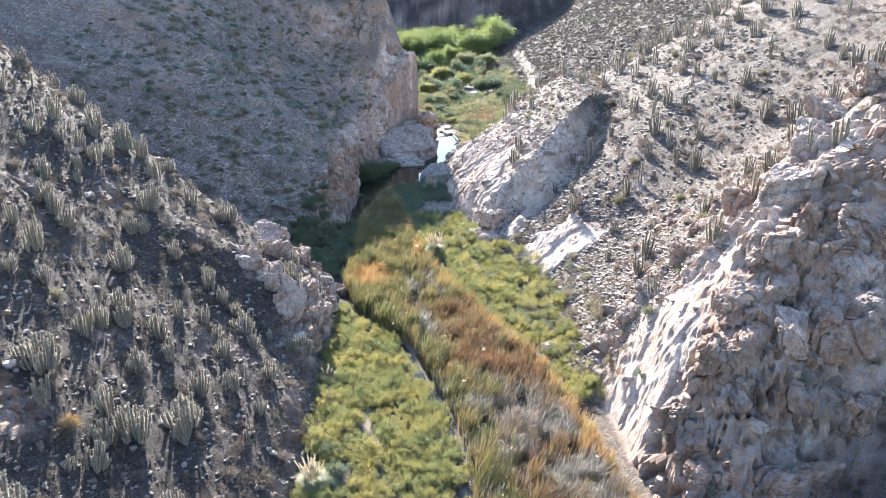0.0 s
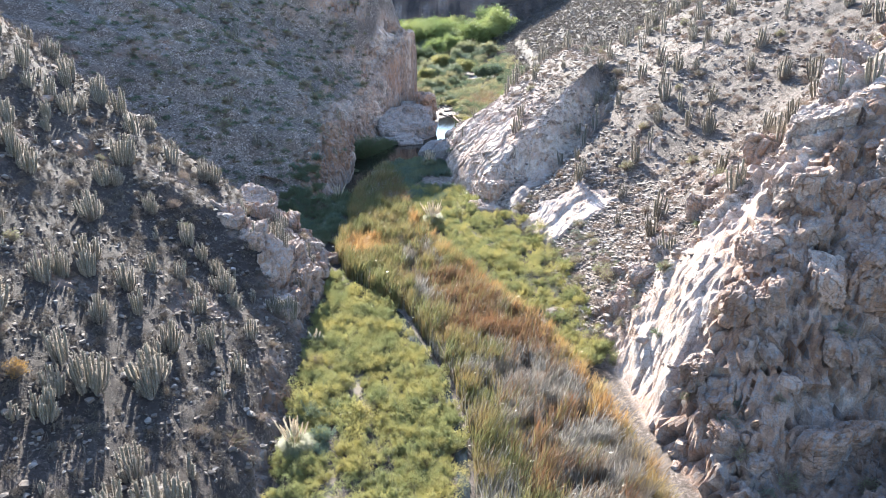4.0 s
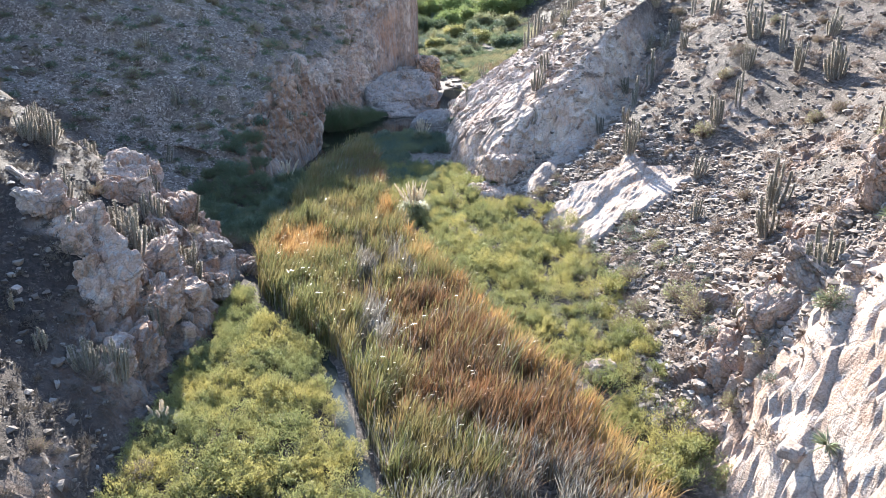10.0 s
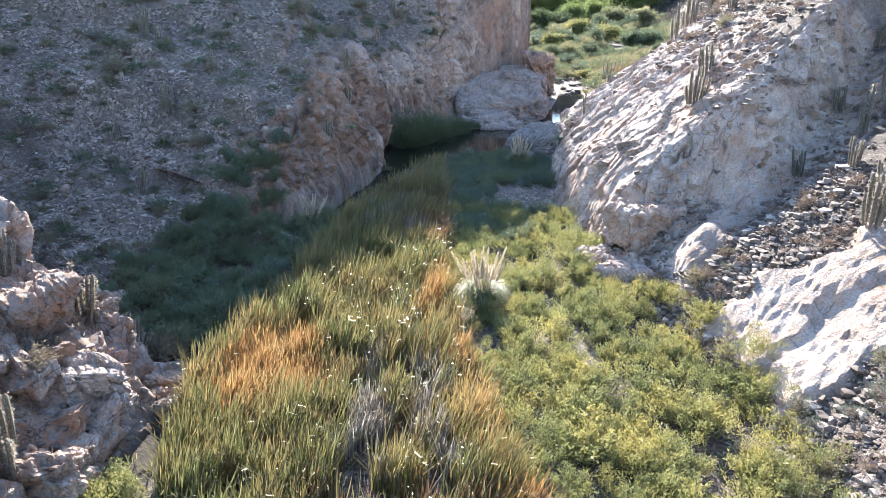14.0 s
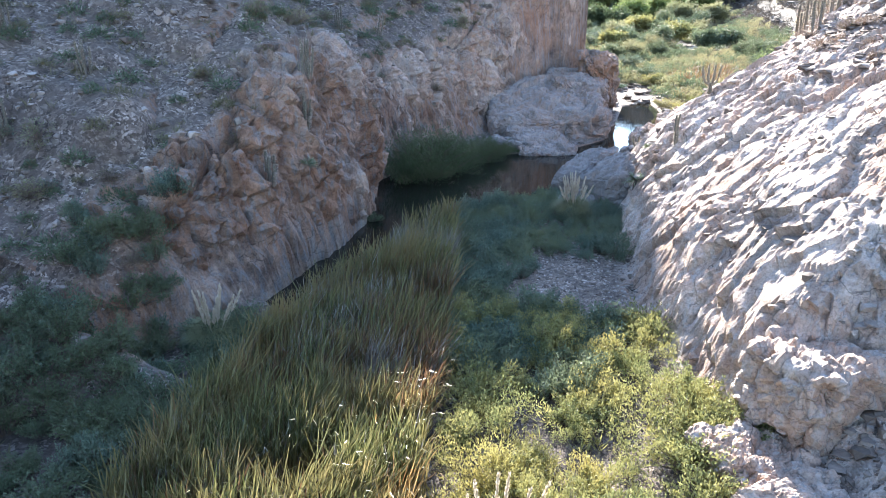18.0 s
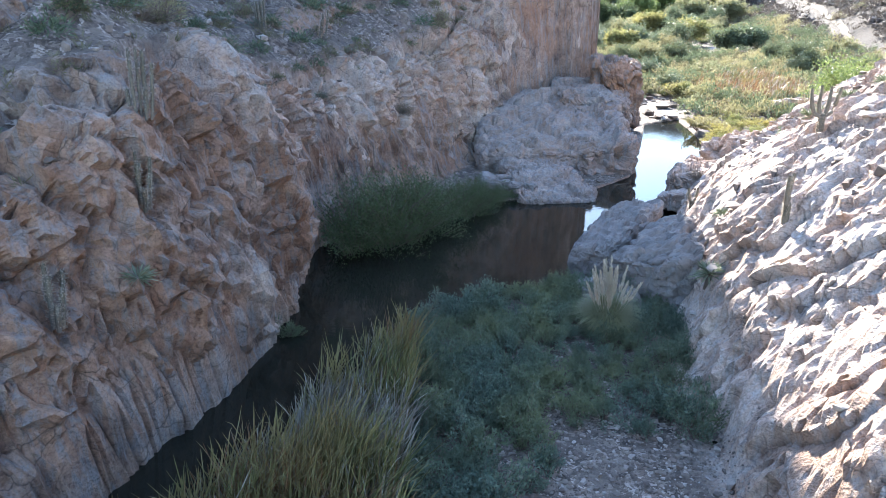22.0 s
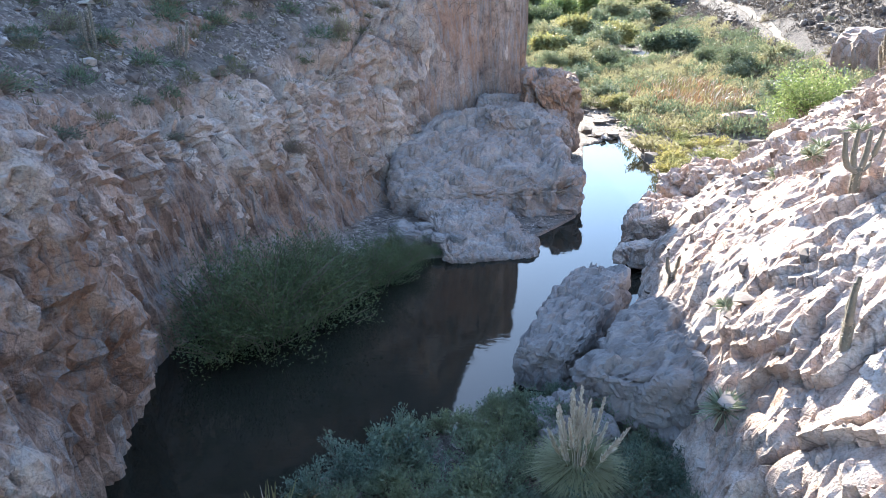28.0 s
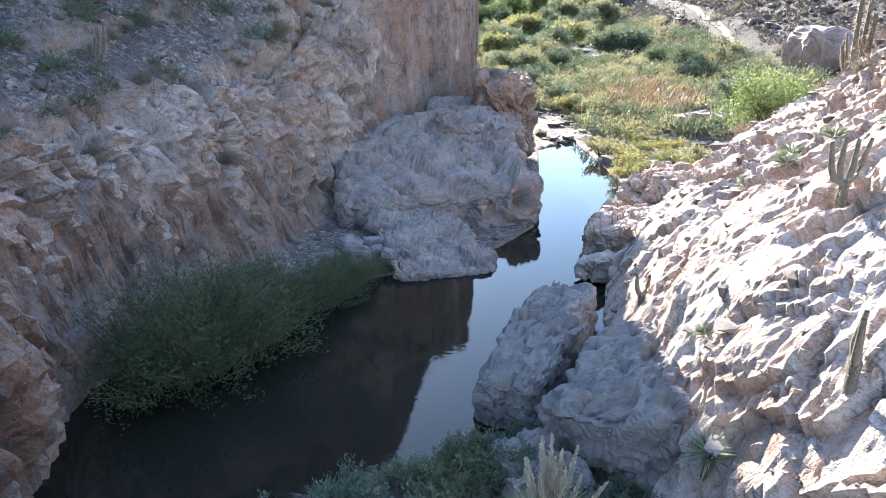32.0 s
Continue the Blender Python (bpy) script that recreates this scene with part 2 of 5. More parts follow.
def rock_colour(nt, pos, pale):
    """Broken rock: pale faces where pale is 1, brown and rusty where it is 0, with grey weathering and dark joints."""
    big = noise_of(nt, pos, 4.5, 4)
    mid = noise_of(nt, pos, 0.9, 7, 0.68)
    fine = noise_of(nt, pos, 0.10, 5, 0.75)
    streak = noise_of(nt, pos, 0.7, 5, 0.65, (2.2, 2.2, 0.45))
    white = ramp_of(nt, mid, [(0.30, (0.20, 0.155, 0.13)), (0.42, (0.45, 0.355, 0.30)), (0.56, (0.60, 0.50, 0.43)), (0.75, (0.72, 0.635, 0.565))])
    brown = ramp_of(nt, mid, [(0.30, (0.05, 0.034, 0.027)), (0.45, (0.155, 0.10, 0.074)), (0.6, (0.28, 0.195, 0.15)), (0.8, (0.45, 0.365, 0.305))])
    rust = ramp_of(nt, big, [(0.42, (0, 0, 0)), (0.54, (0.62, 0.62, 0.62))])
    brown = mixed(nt, rust, brown, mixed(nt, mid, (0.13, 0.055, 0.03), (0.40, 0.225, 0.135)))
    blush = ramp_of(nt, big, [(0.38, (0, 0, 0)), (0.60, (0.85, 0.85, 0.85))])
    white = mixed(nt, blush, white, mixed(nt, mid, (0.30, 0.18, 0.125), (0.60, 0.45, 0.36)))
    base = mixed(nt, pale, brown, white)
    grey = ramp_of(nt, streak, [(0.48, (0, 0, 0)), (0.62, (0.75, 0.75, 0.75))])
    base = mixed(nt, grey, base, mixed(nt, pale, (0.17, 0.167, 0.17), (0.47, 0.43, 0.40)))
    speck = ramp_of(nt, fine, [(0.3, (0.5, 0.48, 0.46)), (0.48, (0.95, 0.95, 0.95)), (0.72, (1.22, 1.2, 1.17))])
    base = mixed(nt, 1.0, base, speck, "MULTIPLY")
    # joints: cells stretched along the dip of the beds, coarse and fine
    wob = node(nt, "ShaderNodeTexNoise", Scale=0.9, Detail=4.0)
    nt.links.new(pos, wob.inputs["Vector"])
    push = nt.nodes.new("ShaderNodeVectorMath")
    push.operation = "MULTIPLY_ADD"
    push.inputs[1].default_value = (0.8, 0.8, 0.8)
    nt.links.new(wob.outputs["Color"], push.inputs[0])
    nt.links.new(pos, push.inputs[2])
    mp = nt.nodes.new("ShaderNodeMapping")
    mp.inputs["Rotation"].default_value = (0.6, 0.5, 0.55)
    mp.inputs["Scale"].default_value = (1.0, 0.45, 1.25)
    nt.links.new(push.outputs[0], mp.inputs[0])
    joints = []
    for scale, wide, dark in ((0.9, 0.03, 0.35), (3.6, 0.06, 0.5)):
        gap = node(nt, "ShaderNodeTexVoronoi", Scale=scale)
        gap.feature = "DISTANCE_TO_EDGE"
        nt.links.new(mp.outputs[0], gap.inputs["Vector"])
        line = ramp_of(nt, gap.outputs["Distance"], [(0.0, (dark, dark, dark)), (wide, (1, 1, 1))])
        here = ramp_of(nt, noise_of(nt, pos, 1.3 / scale, 3), [(0.46, (0, 0, 0)), (0.6, (1, 1, 1))])
        joints.append(mixed(nt, here, (1, 1, 1), line))
    base = mixed(nt, 0.9, base, joints[0], "MULTIPLY")
    return mixed(nt, 0.75, base, joints[1], "MULTIPLY"), mid, fine, mixed(nt, 0.5, joints[0], joints[1])


def rock_material(name, pale, dull=0.0):
    m, nt, b = shader(name)
    pos = nt.nodes.new("ShaderNodeNewGeometry").outputs["Position"]
    colour, mid, fine, joint = rock_colour(nt, pos, float(pale))
    if dull:
        plain = mixed(nt, mid, (0.05, 0.049, 0.05), (0.29, 0.28, 0.275))
        colour = mixed(nt, dull, colour, plain)
    nt.links.new(colour, b.inputs["Base Color"])
    b.inputs["Roughness"].default_value = 0.82
    n = bump_of(nt, mid, 0.6, 0.25)
    n = bump_of(nt, joint, 0.6, 0.06, n)
    n = bump_of(nt, fine, 0.8, 0.04, n)
    nt.links.new(n, b.inputs["Normal"])
    return m


def point_value(nt, name):
    att = nt.nodes.new("ShaderNodeAttribute")
    att.attribute_name = name
    return att.outputs["Fac"]


def ground_material():
    """Scree and dry soil, with bare rock where the surface is 'rocky'; 'pale' blends brown rock to pale, and a third
    value darkens the soil, partly in place of shade.
    """
    m, nt, b = shader("scree_and_rock")
    pos = nt.nodes.new("ShaderNodeNewGeometry").outputs["Position"]
    rock, mid, fine, joint = rock_colour(nt, pos, point_value(nt, "pale"))
    cell = node(nt, "ShaderNodeTexVoronoi", Scale=7.0, Randomness=1.0)
    wob = node(nt, "ShaderNodeTexNoise", Scale=1.1, Detail=5.0, Roughness=0.7)
    nt.links.new(pos, wob.inputs["Vector"])
    push = nt.nodes.new("ShaderNodeVectorMath")
    push.operation = "MULTIPLY_ADD"
    push.inputs[1].default_value = (1.3, 1.3, 1.3)
    nt.links.new(wob.outputs["Color"], push.inputs[0])
    nt.links.new(pos, push.inputs[2])
    nt.links.new(push.outputs[0], cell.inputs["Vector"])
    sep = nt.nodes.new("ShaderNodeSeparateColor")
    nt.links.new(cell.outputs["Color"], sep.inputs[0])
    stones = ramp_of(nt, sep.outputs[0], [(0.0, (0.03, 0.024, 0.02)), (0.45, (0.095, 0.076, 0.063)), (0.8, (0.155, 0.13, 0.112)), (1.0, (0.30, 0.262, 0.235))])
    soil = ramp_of(nt, noise_of(nt, pos, 0.35, 6, 0.75), [(0.3, (0.04, 0.033, 0.028)), (0.55, (0.09, 0.073, 0.061)), (0.75, (0.15, 0.123, 0.103))])
    loose = mixed(nt, ramp_of(nt, noise_of(nt, pos, 1.6, 4), [(0.34, (0.1, 0.1, 0.1)), (0.52, (0.95, 0.95, 0.95))]), soil, stones)
    # broad tone, raised so the far western hill looks lightened by haze
    broad = ramp_of(nt, noise_of(nt, pos, 7.0, 4), [(0.3, (0.95, 0.93, 0.94)), (0.7, (1.75, 1.65, 1.58))])
    loose = mixed(nt, 1.0, loose, broad, "MULTIPLY")
    # darker soil of the slopes, and shade painted on as darkening
    loose = mixed(nt, point_value(nt, "soil_and_shade"), loose, mixed(nt, 1.0, loose, (0.19, 0.165, 0.16), "MULTIPLY"))
    nt.links.new(mixed(nt, point_value(nt, "rocky"), loose, rock), b.inputs["Base Color"])
    b.inputs["Roughness"].default_value = 0.9
    n = bump_of(nt, cell.outputs["Distance"], 0.6, -0.09)
    n = bump_of(nt, mid, 0.55, 0.22, n)
    n = bump_of(nt, joint, 0.4, 0.06, n)
    n = bump_of(nt, fine, 0.8, 0.04, n)
    nt.links.new(n, b.inputs["Normal"])
    return m


def leaf_material(name, dark, light, tint, glow=0.45, by="object", rough=0.55):
    """Leaves that let light through. Colour varies from plant to plant and from leaf to leaf."""
    m, nt, b = shader(name)
    geo = nt.nodes.new("ShaderNodeNewGeometry")
    one = mixed(nt, geo.outputs["Random Per Island"], dark, light)
    if by == "object":
        info = nt.nodes.new("ShaderNodeObjectInfo")
        one = mixed(nt, ramp_of(nt, info.outputs["Random"], [(0.2, (0, 0, 0)), (1.0, (0.8, 0.8, 0.8))]), one, tint)
    else:
        one = mixed(nt, ramp_of(nt, noise_of(nt, geo.outputs["Position"], 2.5, 3), [(0.42, (0, 0, 0)), (0.65, (1, 1, 1))]), one, tint)
    nt.links.new(one, b.inputs["Base Color"])
    b.inputs["Roughness"].default_value = rough
    b.inputs["Specular IOR Level"].default_value = 0.35
    back = nt.nodes.new("ShaderNodeBsdfTranslucent")
    nt.links.new(one, back.inputs[0])
    mix = nt.nodes.new("ShaderNodeMixShader")
    mix.inputs[0].default_value = glow
    nt.links.new(b.outputs[0], mix.inputs[1])
    nt.links.new(back.outputs[0], mix.inputs[2])
    nt.links.new(mix.outputs[0], nt.nodes["Material Output"].inputs[0])
    return m


def bark_material(name, a, c):
    m, nt, b = shader(name)
    pos = nt.nodes.new("ShaderNodeTexCoord").outputs["Object"]
    v = noise_of(nt, pos, 0.08, 4, 0.7, (3, 3, 0.6))
    nt.links.new(ramp_of(nt, v, [(0.3, a), (0.7, c)]), b.inputs["Base Color"])
    b.inputs["Roughness"].default_value = 0.9
    nt.links.new(bump_of(nt, v, 0.5, 0.02), b.inputs["Normal"])
    return m


def water_material(name, colour, ripple, size):
    m, nt, b = shader(name)
    pos = nt.nodes.new("ShaderNodeNewGeometry").outputs["Position"]
    b.inputs["Base Color"].default_value = (*colour, 1)
    b.inputs["Roughness"].default_value = 0.03
    b.inputs["IOR"].default_value = 1.33
    v = noise_of(nt, pos, size, 3, 0.5, (1.0, 2.0, 1.0))
    nt.links.new(bump_of(nt, v, ripple, 0.02), b.inputs["Normal"])
    return m


def sand_material(name, a, c):
    m, nt, b = shader(name)
    pos = nt.nodes.new("ShaderNodeNewGeometry").outputs["Position"]
    v = noise_of(nt, pos, 0.6, 6, 0.75)
    nt.links.new(ramp_of(nt, v, [(0.3, a), (0.7, c)]), b.inputs["Base Color"])
    b.inputs["Roughness"].default_value = 0.95
    nt.links.new(bump_of(nt, v, 0.5, 0.05), b.inputs["Normal"])
    return m


def stone_material(name, bright):
    """Loose stones, each of its own shade."""
    m, nt, b = shader(name)
    geo = nt.nodes.new("ShaderNodeNewGeometry")
    tone = ramp_of(nt, geo.outputs["Random Per Island"], [(at, tuple(bright * c for c in col)) for at, col in ((0.0, (0.14, 0.108, 0.09)), (0.4, (0.24, 0.19, 0.158)), (0.75, (0.34, 0.28, 0.24)), (1.0, (0.50, 0.44, 0.39)))])
    grain = noise_of(nt, geo.outputs["Position"], 0.12, 4, 0.7)
    nt.links.new(mixed(nt, 1.0, tone, ramp_of(nt, grain, [(0.3, (0.7, 0.7, 0.7)), (0.7, (1.1, 1.1, 1.1))]), "MULTIPLY"), b.inputs["Base Color"])
    b.inputs["Roughness"].default_value = 0.88
    nt.links.new(bump_of(nt, grain, 0.6, 0.03), b.inputs["Normal"])
    return m


m_rock = rock_material("weathered_rock", 0.6)
m_pink_rock = rock_material("pinkish_rock", 0.38)
m_grey_rock = rock_material("grey_rock", 0.3, 0.75)
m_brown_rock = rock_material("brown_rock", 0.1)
m_ledge_rock = rock_material("ledge_rock", 0.3, 0.35)
# same stones darkened, for greyer rock and weak light on those hillsides
m_dim_stone = stone_material("dimmed_loose_stone", 0.5)
m_ground = ground_material()
m_stone = stone_material("loose_stone", 0.8)
m_water = water_material("pool_water", (0.012, 0.012, 0.009), 0.10, 0.5)
m_stream = water_material("stream_water", (0.03, 0.035, 0.03), 0.5, 0.15)
m_track = sand_material("track_dust", (0.30, 0.25, 0.20), (0.42, 0.36, 0.30))
m_path = sand_material("path_dust", (0.10, 0.083, 0.064), (0.17, 0.143, 0.112))
m_valley_leaf = leaf_material("valley_shrub_leaf", (0.125, 0.14, 0.055), (0.275, 0.285, 0.125), (0.37, 0.32, 0.115), 0.42, "place")
m_grey_leaf = leaf_material("grey_shrub_leaf", (0.055, 0.09, 0.07), (0.18, 0.235, 0.175), (0.17, 0.19, 0.10), 0.35, "place")
m_olive_leaf = leaf_material("olive_shrub_leaf", (0.14, 0.16, 0.085), (0.29, 0.295, 0.165), (0.30, 0.26, 0.14), 0.45)
m_willow_leaf = leaf_material("willow_leaf", (0.05, 0.075, 0.035), (0.11, 0.145, 0.065), (0.085, 0.11, 0.05), 0.38)
m_tree_leaf = leaf_material("tree_leaf", (0.10, 0.15, 0.045), (0.25, 0.30, 0.11), (0.27, 0.29, 0.10), 0.45)
m_dry_twig = leaf_material("dry_twig", (0.12, 0.09, 0.078), (0.28, 0.22, 0.185), (0.22, 0.165, 0.13), 0.25, rough=0.85)
m_dry_leaf = leaf_material("dry_leaf", (0.11, 0.10, 0.06), (0.24, 0.205, 0.13), (0.16, 0.15, 0.085), 0.35, rough=0.8)
# dry twigs in darker colours, dimming the bushes of weakly lit hills
m_dim_twig = leaf_material("dimmed_dry_twig", (0.06, 0.05, 0.043), (0.16, 0.137, 0.117), (0.11, 0.092, 0.075), 0.2, rough=0.85)
m_gully_leaf = leaf_material("gully_leaf", (0.065, 0.09, 0.055), (0.15, 0.19, 0.11), (0.13, 0.15, 0.08), 0.4)
m_stem = bark_material("woody_stem", (0.06, 0.045, 0.035), (0.17, 0.13, 0.10))
m_reed_green = leaf_material("green_reed", (0.04, 0.055, 0.018), (0.25, 0.24, 0.105), (0.25, 0.19, 0.085), 0.42, "place", 0.3)
m_reed_brown = leaf_material("brown_reed", (0.07, 0.04, 0.024), (0.31, 0.205, 0.12), (0.22, 0.11, 0.055), 0.4, "place", 0.35)
m_reed_orange = leaf_material("orange_reed", (0.23, 0.115, 0.045), (0.46, 0.28, 0.12), (0.38, 0.29, 0.13), 0.45, "place", 0.4)
m_reed_dead = leaf_material("dead_reed", (0.10, 0.088, 0.075), (0.50, 0.465, 0.41), (0.19, 0.155, 0.12), 0.35, "place", 0.3)
m_pampas_leaf = leaf_material("pampas_leaf", (0.12, 0.14, 0.07), (0.30, 0.31, 0.18), (0.26, 0.25, 0.14), 0.4)
m_plume = leaf_material("pampas_plume", (0.50, 0.42, 0.31), (0.72, 0.64, 0.52), (0.6, 0.5, 0.38), 0.5, rough=0.8)
m_puya_leaf = leaf_material("puya_leaf", (0.11, 0.14, 0.085), (0.25, 0.28, 0.19), (0.2, 0.22, 0.13), 0.25)
m_spine = leaf_material("cactus_spine", (0.30, 0.26, 0.215), (0.56, 0.50, 0.43), (0.42, 0.36, 0.30), 0.5, rough=0.6)


def cactus_material():
    m, nt, b = shader("cactus_skin")
    co = nt.nodes.new("ShaderNodeTexCoord")
    sep = nt.nodes.new("ShaderNodeSeparateXYZ")
    nt.links.new(co.outputs["Generated"], sep.inputs[0])
    v = noise_of(nt, co.outputs["Object"], 0.12, 4, 0.7)
    skin = ramp_of(nt, v, [(0.3, (0.085, 0.078, 0.058)), (0.7, (0.19, 0.168, 0.128))])
    old = ramp_of(nt, sep.outputs[2], [(0.0, (0.85, 0.85, 0.85)), (0.35, (0.1, 0.1, 0.1)), (0.8, (0, 0, 0))])
    nt.links.new(mixed(nt, old, skin, (0.22, 0.19, 0.16)), b.inputs["Base Color"])
    b.inputs["Roughness"].default_value = 0.75
    nt.links.new(bump_of(nt, v, 0.5, 0.02), b.inputs["Normal"])
    return m


m_cactus = cactus_material()


# ---- mesh builders ----
def mesh_of(name, p, faces, material, smooth=False, extra=None):
    me = bpy.data.meshes.new(name)
    p, faces = np.asarray(p, float), np.asarray(faces)
    k = faces.shape[1]
    me.vertices.add(len(p))
    me.vertices.foreach_set("co", p.astype(np.float32).ravel())
    me.loops.add(faces.size)
    me.loops.foreach_set("vertex_index", faces.astype(np.int32).ravel())
    me.polygons.add(len(faces))
    me.polygons.foreach_set("loop_start", np.arange(0, faces.size, k, dtype=np.int32))
    me.polygons.foreach_set("use_smooth", np.full(len(faces), smooth) if extra is None else extra["rocky"][faces[:, 0]] < 0.4)
    if extra is not None:
        for key, values in extra.items():
            me.attributes.new(key, "FLOAT", "POINT").data.foreach_set("value", values.astype(np.float32))
    me.update()
    me.materials.append(material)
    return me


def spread(parts):
    """Grid lines: runs of (start, end, spacing)."""
    out = []
    for a, b, s in parts:
        out.append(np.linspace(a, b, max(2, int(round((b - a) / s)) + 1))[:-1])
    return np.concatenate(out + [[parts[-1][1]]])


def grid_faces(w, h):
    i = (np.arange(h - 1)[:, None] * w + np.arange(w - 1)).ravel()
    return np.stack([i, i + 1, i + w + 1, i + w], -1)


def grid_normals(P):
    a = np.gradient(P, axis=1)
    b = np.gradient(P, axis=0)
    n = np.cross(a, b)
    return n / (np.linalg.norm(n, axis=2, keepdims=True) + 1e-9)


# ---- ground ----
def rockiness(x, y, z, up):
    """How far the surface is bare rock (1) rather than scree and soil (0)."""
    p = np.stack([x, y, z], -1)
    n = fractal(p, 6.0, 40, 3)
    foot_r, foot_l = along(y, RIGHT_FOOT), along(y, LEFT_FOOT)
    d, dl = x - foot_r, foot_l - x
    u, w = spur_axes(x, y)
    spur = step(-0.6, 0.4, d) * (1 - step(22, 32, u)) * step(-14, -10, w) * (1 - step(7, 11, w + 2.0 * n + 0.3 * np.maximum(u - 3, 0)))
    scarp = y - 98.8 - 0.03 * np.clip(d, 0, 24) ** 2
    dome = step(-3.0, -1.6, scarp) * (1 - step(150, 165, y)) * step(-1, 0.3, d) * (1 - step(10, 14, d + 2.0 * n - 7 * step(5, 0, scarp)))
    one, two, v = bare_slab(d, y)
    slabs = np.maximum(one, two)
    bank = step(-0.5, 0.4, dl) * (1 - step(2.2, 4.5, dl + 1.5 * n)) * step(56, 64, y) * (1 - step(80, 84, y))
    cliff = step(-0.5, 0.2, dl) * (1 - step(2.5, 5, dl + 1.2 * n)) * step(98, 104, y)
    crag = step(0.45, 0.75, n + 0.18 * ((x < -17) & (y > 84))) * step(0.9, 0.8, up) * (x > -60)
    steep = step(0.78, 0.62, up)
    return np.clip(np.maximum.reduce([spur, dome, slabs, bank, cliff, 0.8 * crag, steep * step(-0.4, 0.2, n)]), 0, 1)


def relief(p, n, rocky):
    """How far the surface stands out along its normal."""
    hill = step(-17, -21, p[:, 0]) * step(88, 100, p[:, 1]) * step(190, 170, p[:, 1])
    out = 1.5 * hill * fractal(p * (0.55, 1, 0.35), 7.0, 23, 4) + 0.05 * fractal(p, 0.9, 8, 3) + 0.35 * smooth_noise(p, 8, 21) * step(0.98, 0.9, n[:, 2]) + 0.10 * fractal(p, 2.2, 77, 2) * step(0.98, 0.9, n[:, 2])
    k = np.nonzero(rocky > 0.02)[0]
    q = p[k] * (1.0, 1.0, 0.8)
    q = q + 0.5 * np.stack([smooth_noise(q, 1.6, s) for s in (31, 32, 33)], -1)
    # slabs that dip along one direction
    lay = np.stack([q @ (0.42, 0.68, 0.60) * 0.38, q @ (0.55, -0.73, 0.41) * 1.25, q @ (0.72, 0.16, -0.68)], -1)
    broken = 0.3 + 1.0 * step(-0.25, 0.55, fractal(q, 2.4, 37, 3))
    r = (0.38 + 0.24 * (p[k][:, 1] < 72)) * facets(lay, 2.6, 3, 0.45) + broken * (0.17 * facets(lay, 1.0, 5, 0.5) + 0.08 * facets(lay, 0.45, 9, 0.6) + 0.035 * facets(q, 0.24, 19))
    # the dome by the pool and the slabs are worn smoother than the spur
    px, py = p[k][:, 0], p[k][:, 1]
    u, w = spur_axes(px, py)
    worn = np.where(py > 92, 0.62, 1.25 - 0.8 * step(-0.5, 1.5, w) * (1 - step(7, 10, w)) * (1 - step(4, 7, u)))
    worn = np.where((py > 81) & (py < 97.5), 0.20, worn)
    # beds that dip away up the valley: long smooth tops, sharp steps that face down it
    wob = q[:, 1] + 0.45 * q[:, 0] + 0.35 * q[:, 2] + 1.8 * fractal(q, 4.5, 27, 2) + 1.7 * np.floor(2.2 * fractal(q, 4.2, 24, 3))
    rough = (0.15 + 0.85 * step(-0.4, 0.5, fractal(q, 3.0, 28, 3))) * np.where(worn < 0.6, 0.45, 1.0)
    r += rough * (0.70 * (0.5 - (wob / 3.6) % 1.0) + 0.22 * broken * (0.5 - (wob / 1.37 + 0.3) % 1.0) + 0.05 * broken * (0.5 - (wob / 0.47 + 0.6) % 1.0))
    cross = q[:, 0] - 0.5 * q[:, 1] + 1.2 * fractal(q, 3.2, 29, 2) + 0.9 * np.floor(2.0 * fractal(q, 2.6, 22, 3))
    r += 0.5 * rough * (0.34 * (0.5 - (cross / 2.3) % 1.0) + 0.16 * (0.5 - (cross / 0.8) % 1.0))
    out[k] += rocky[k] * r * worn
    # open cracks and weathered pits
    face = np.where(worn < 0.6, 0.45, 1 + 0.9 * ((py < 70) & (w < 0)))
    for size, deep, wide, seed in ((2.2, 0.60, 0.055, 33), (0.9, 0.34, 0.08, 34), (0.5, 0.15, 0.12, 35)):
        crack = np.clip(1 - np.abs(fractal(q, size, seed, 3)) / wide, 0, 1) * step(-0.1, 0.25, smooth_noise(q, 1.4 * size, seed + 9))
        out[k] -= rocky[k] * deep * crack * face
    return out


def ground_height(X, Y):
    z = land(X, Y)
    pool = inside(X, Y, POOL)
    low = 0.12 - 1.0 * step(-0.5, 0.7, pool)
    z = np.where((pool > -1.2) & (z < 2.5), np.minimum(z, soft_max(low, z - 2.5 * step(-0.2, 1.0, pool), 0.2)), z)
    # the western cliff has a surface of its own, so keep the ground behind it
    d = along(Y, LEFT_FOOT) - X
    behind = step(100.5, 104, Y) * (1 - step(169, 172, Y)) * step(0.2, 0.9, d) * (1 - step(5.0, 6.5, d))
    return z - 1.6 * behind


xs = spread(((-400, -120, 28), (-120, -60, 3), (-60, -34, 0.9), (-34, -20, 0.35), (-20, -3, 0.24), (-3, 12, 0.115), (12, 28, 0.22), (28, 46, 0.5),
             (46, 70, 1.2), (70, 140, 4), (140, 400, 26)))
ys = spread(((-80, 20, 6), (20, 36, 0.8), (36, 92, 0.25), (92, 98, 0.17), (98, 134, 0.115), (134, 146, 0.16), (146, 180, 0.4), (180, 270, 1.5), (270, 380, 4), (380, 800, 30)))
GX, GY = np.meshgrid(xs, ys)
GP = np.stack([GX, GY, ground_height(GX, GY)], -1)
GN = grid_normals(GP)
gp, gn = GP.reshape(-1, 3), GN.reshape(-1, 3)
rocky = rockiness(gp[:, 0], gp[:, 1], gp[:, 2], gn[:, 2])
wet = inside(gp[:, 0], gp[:, 1], POOL)
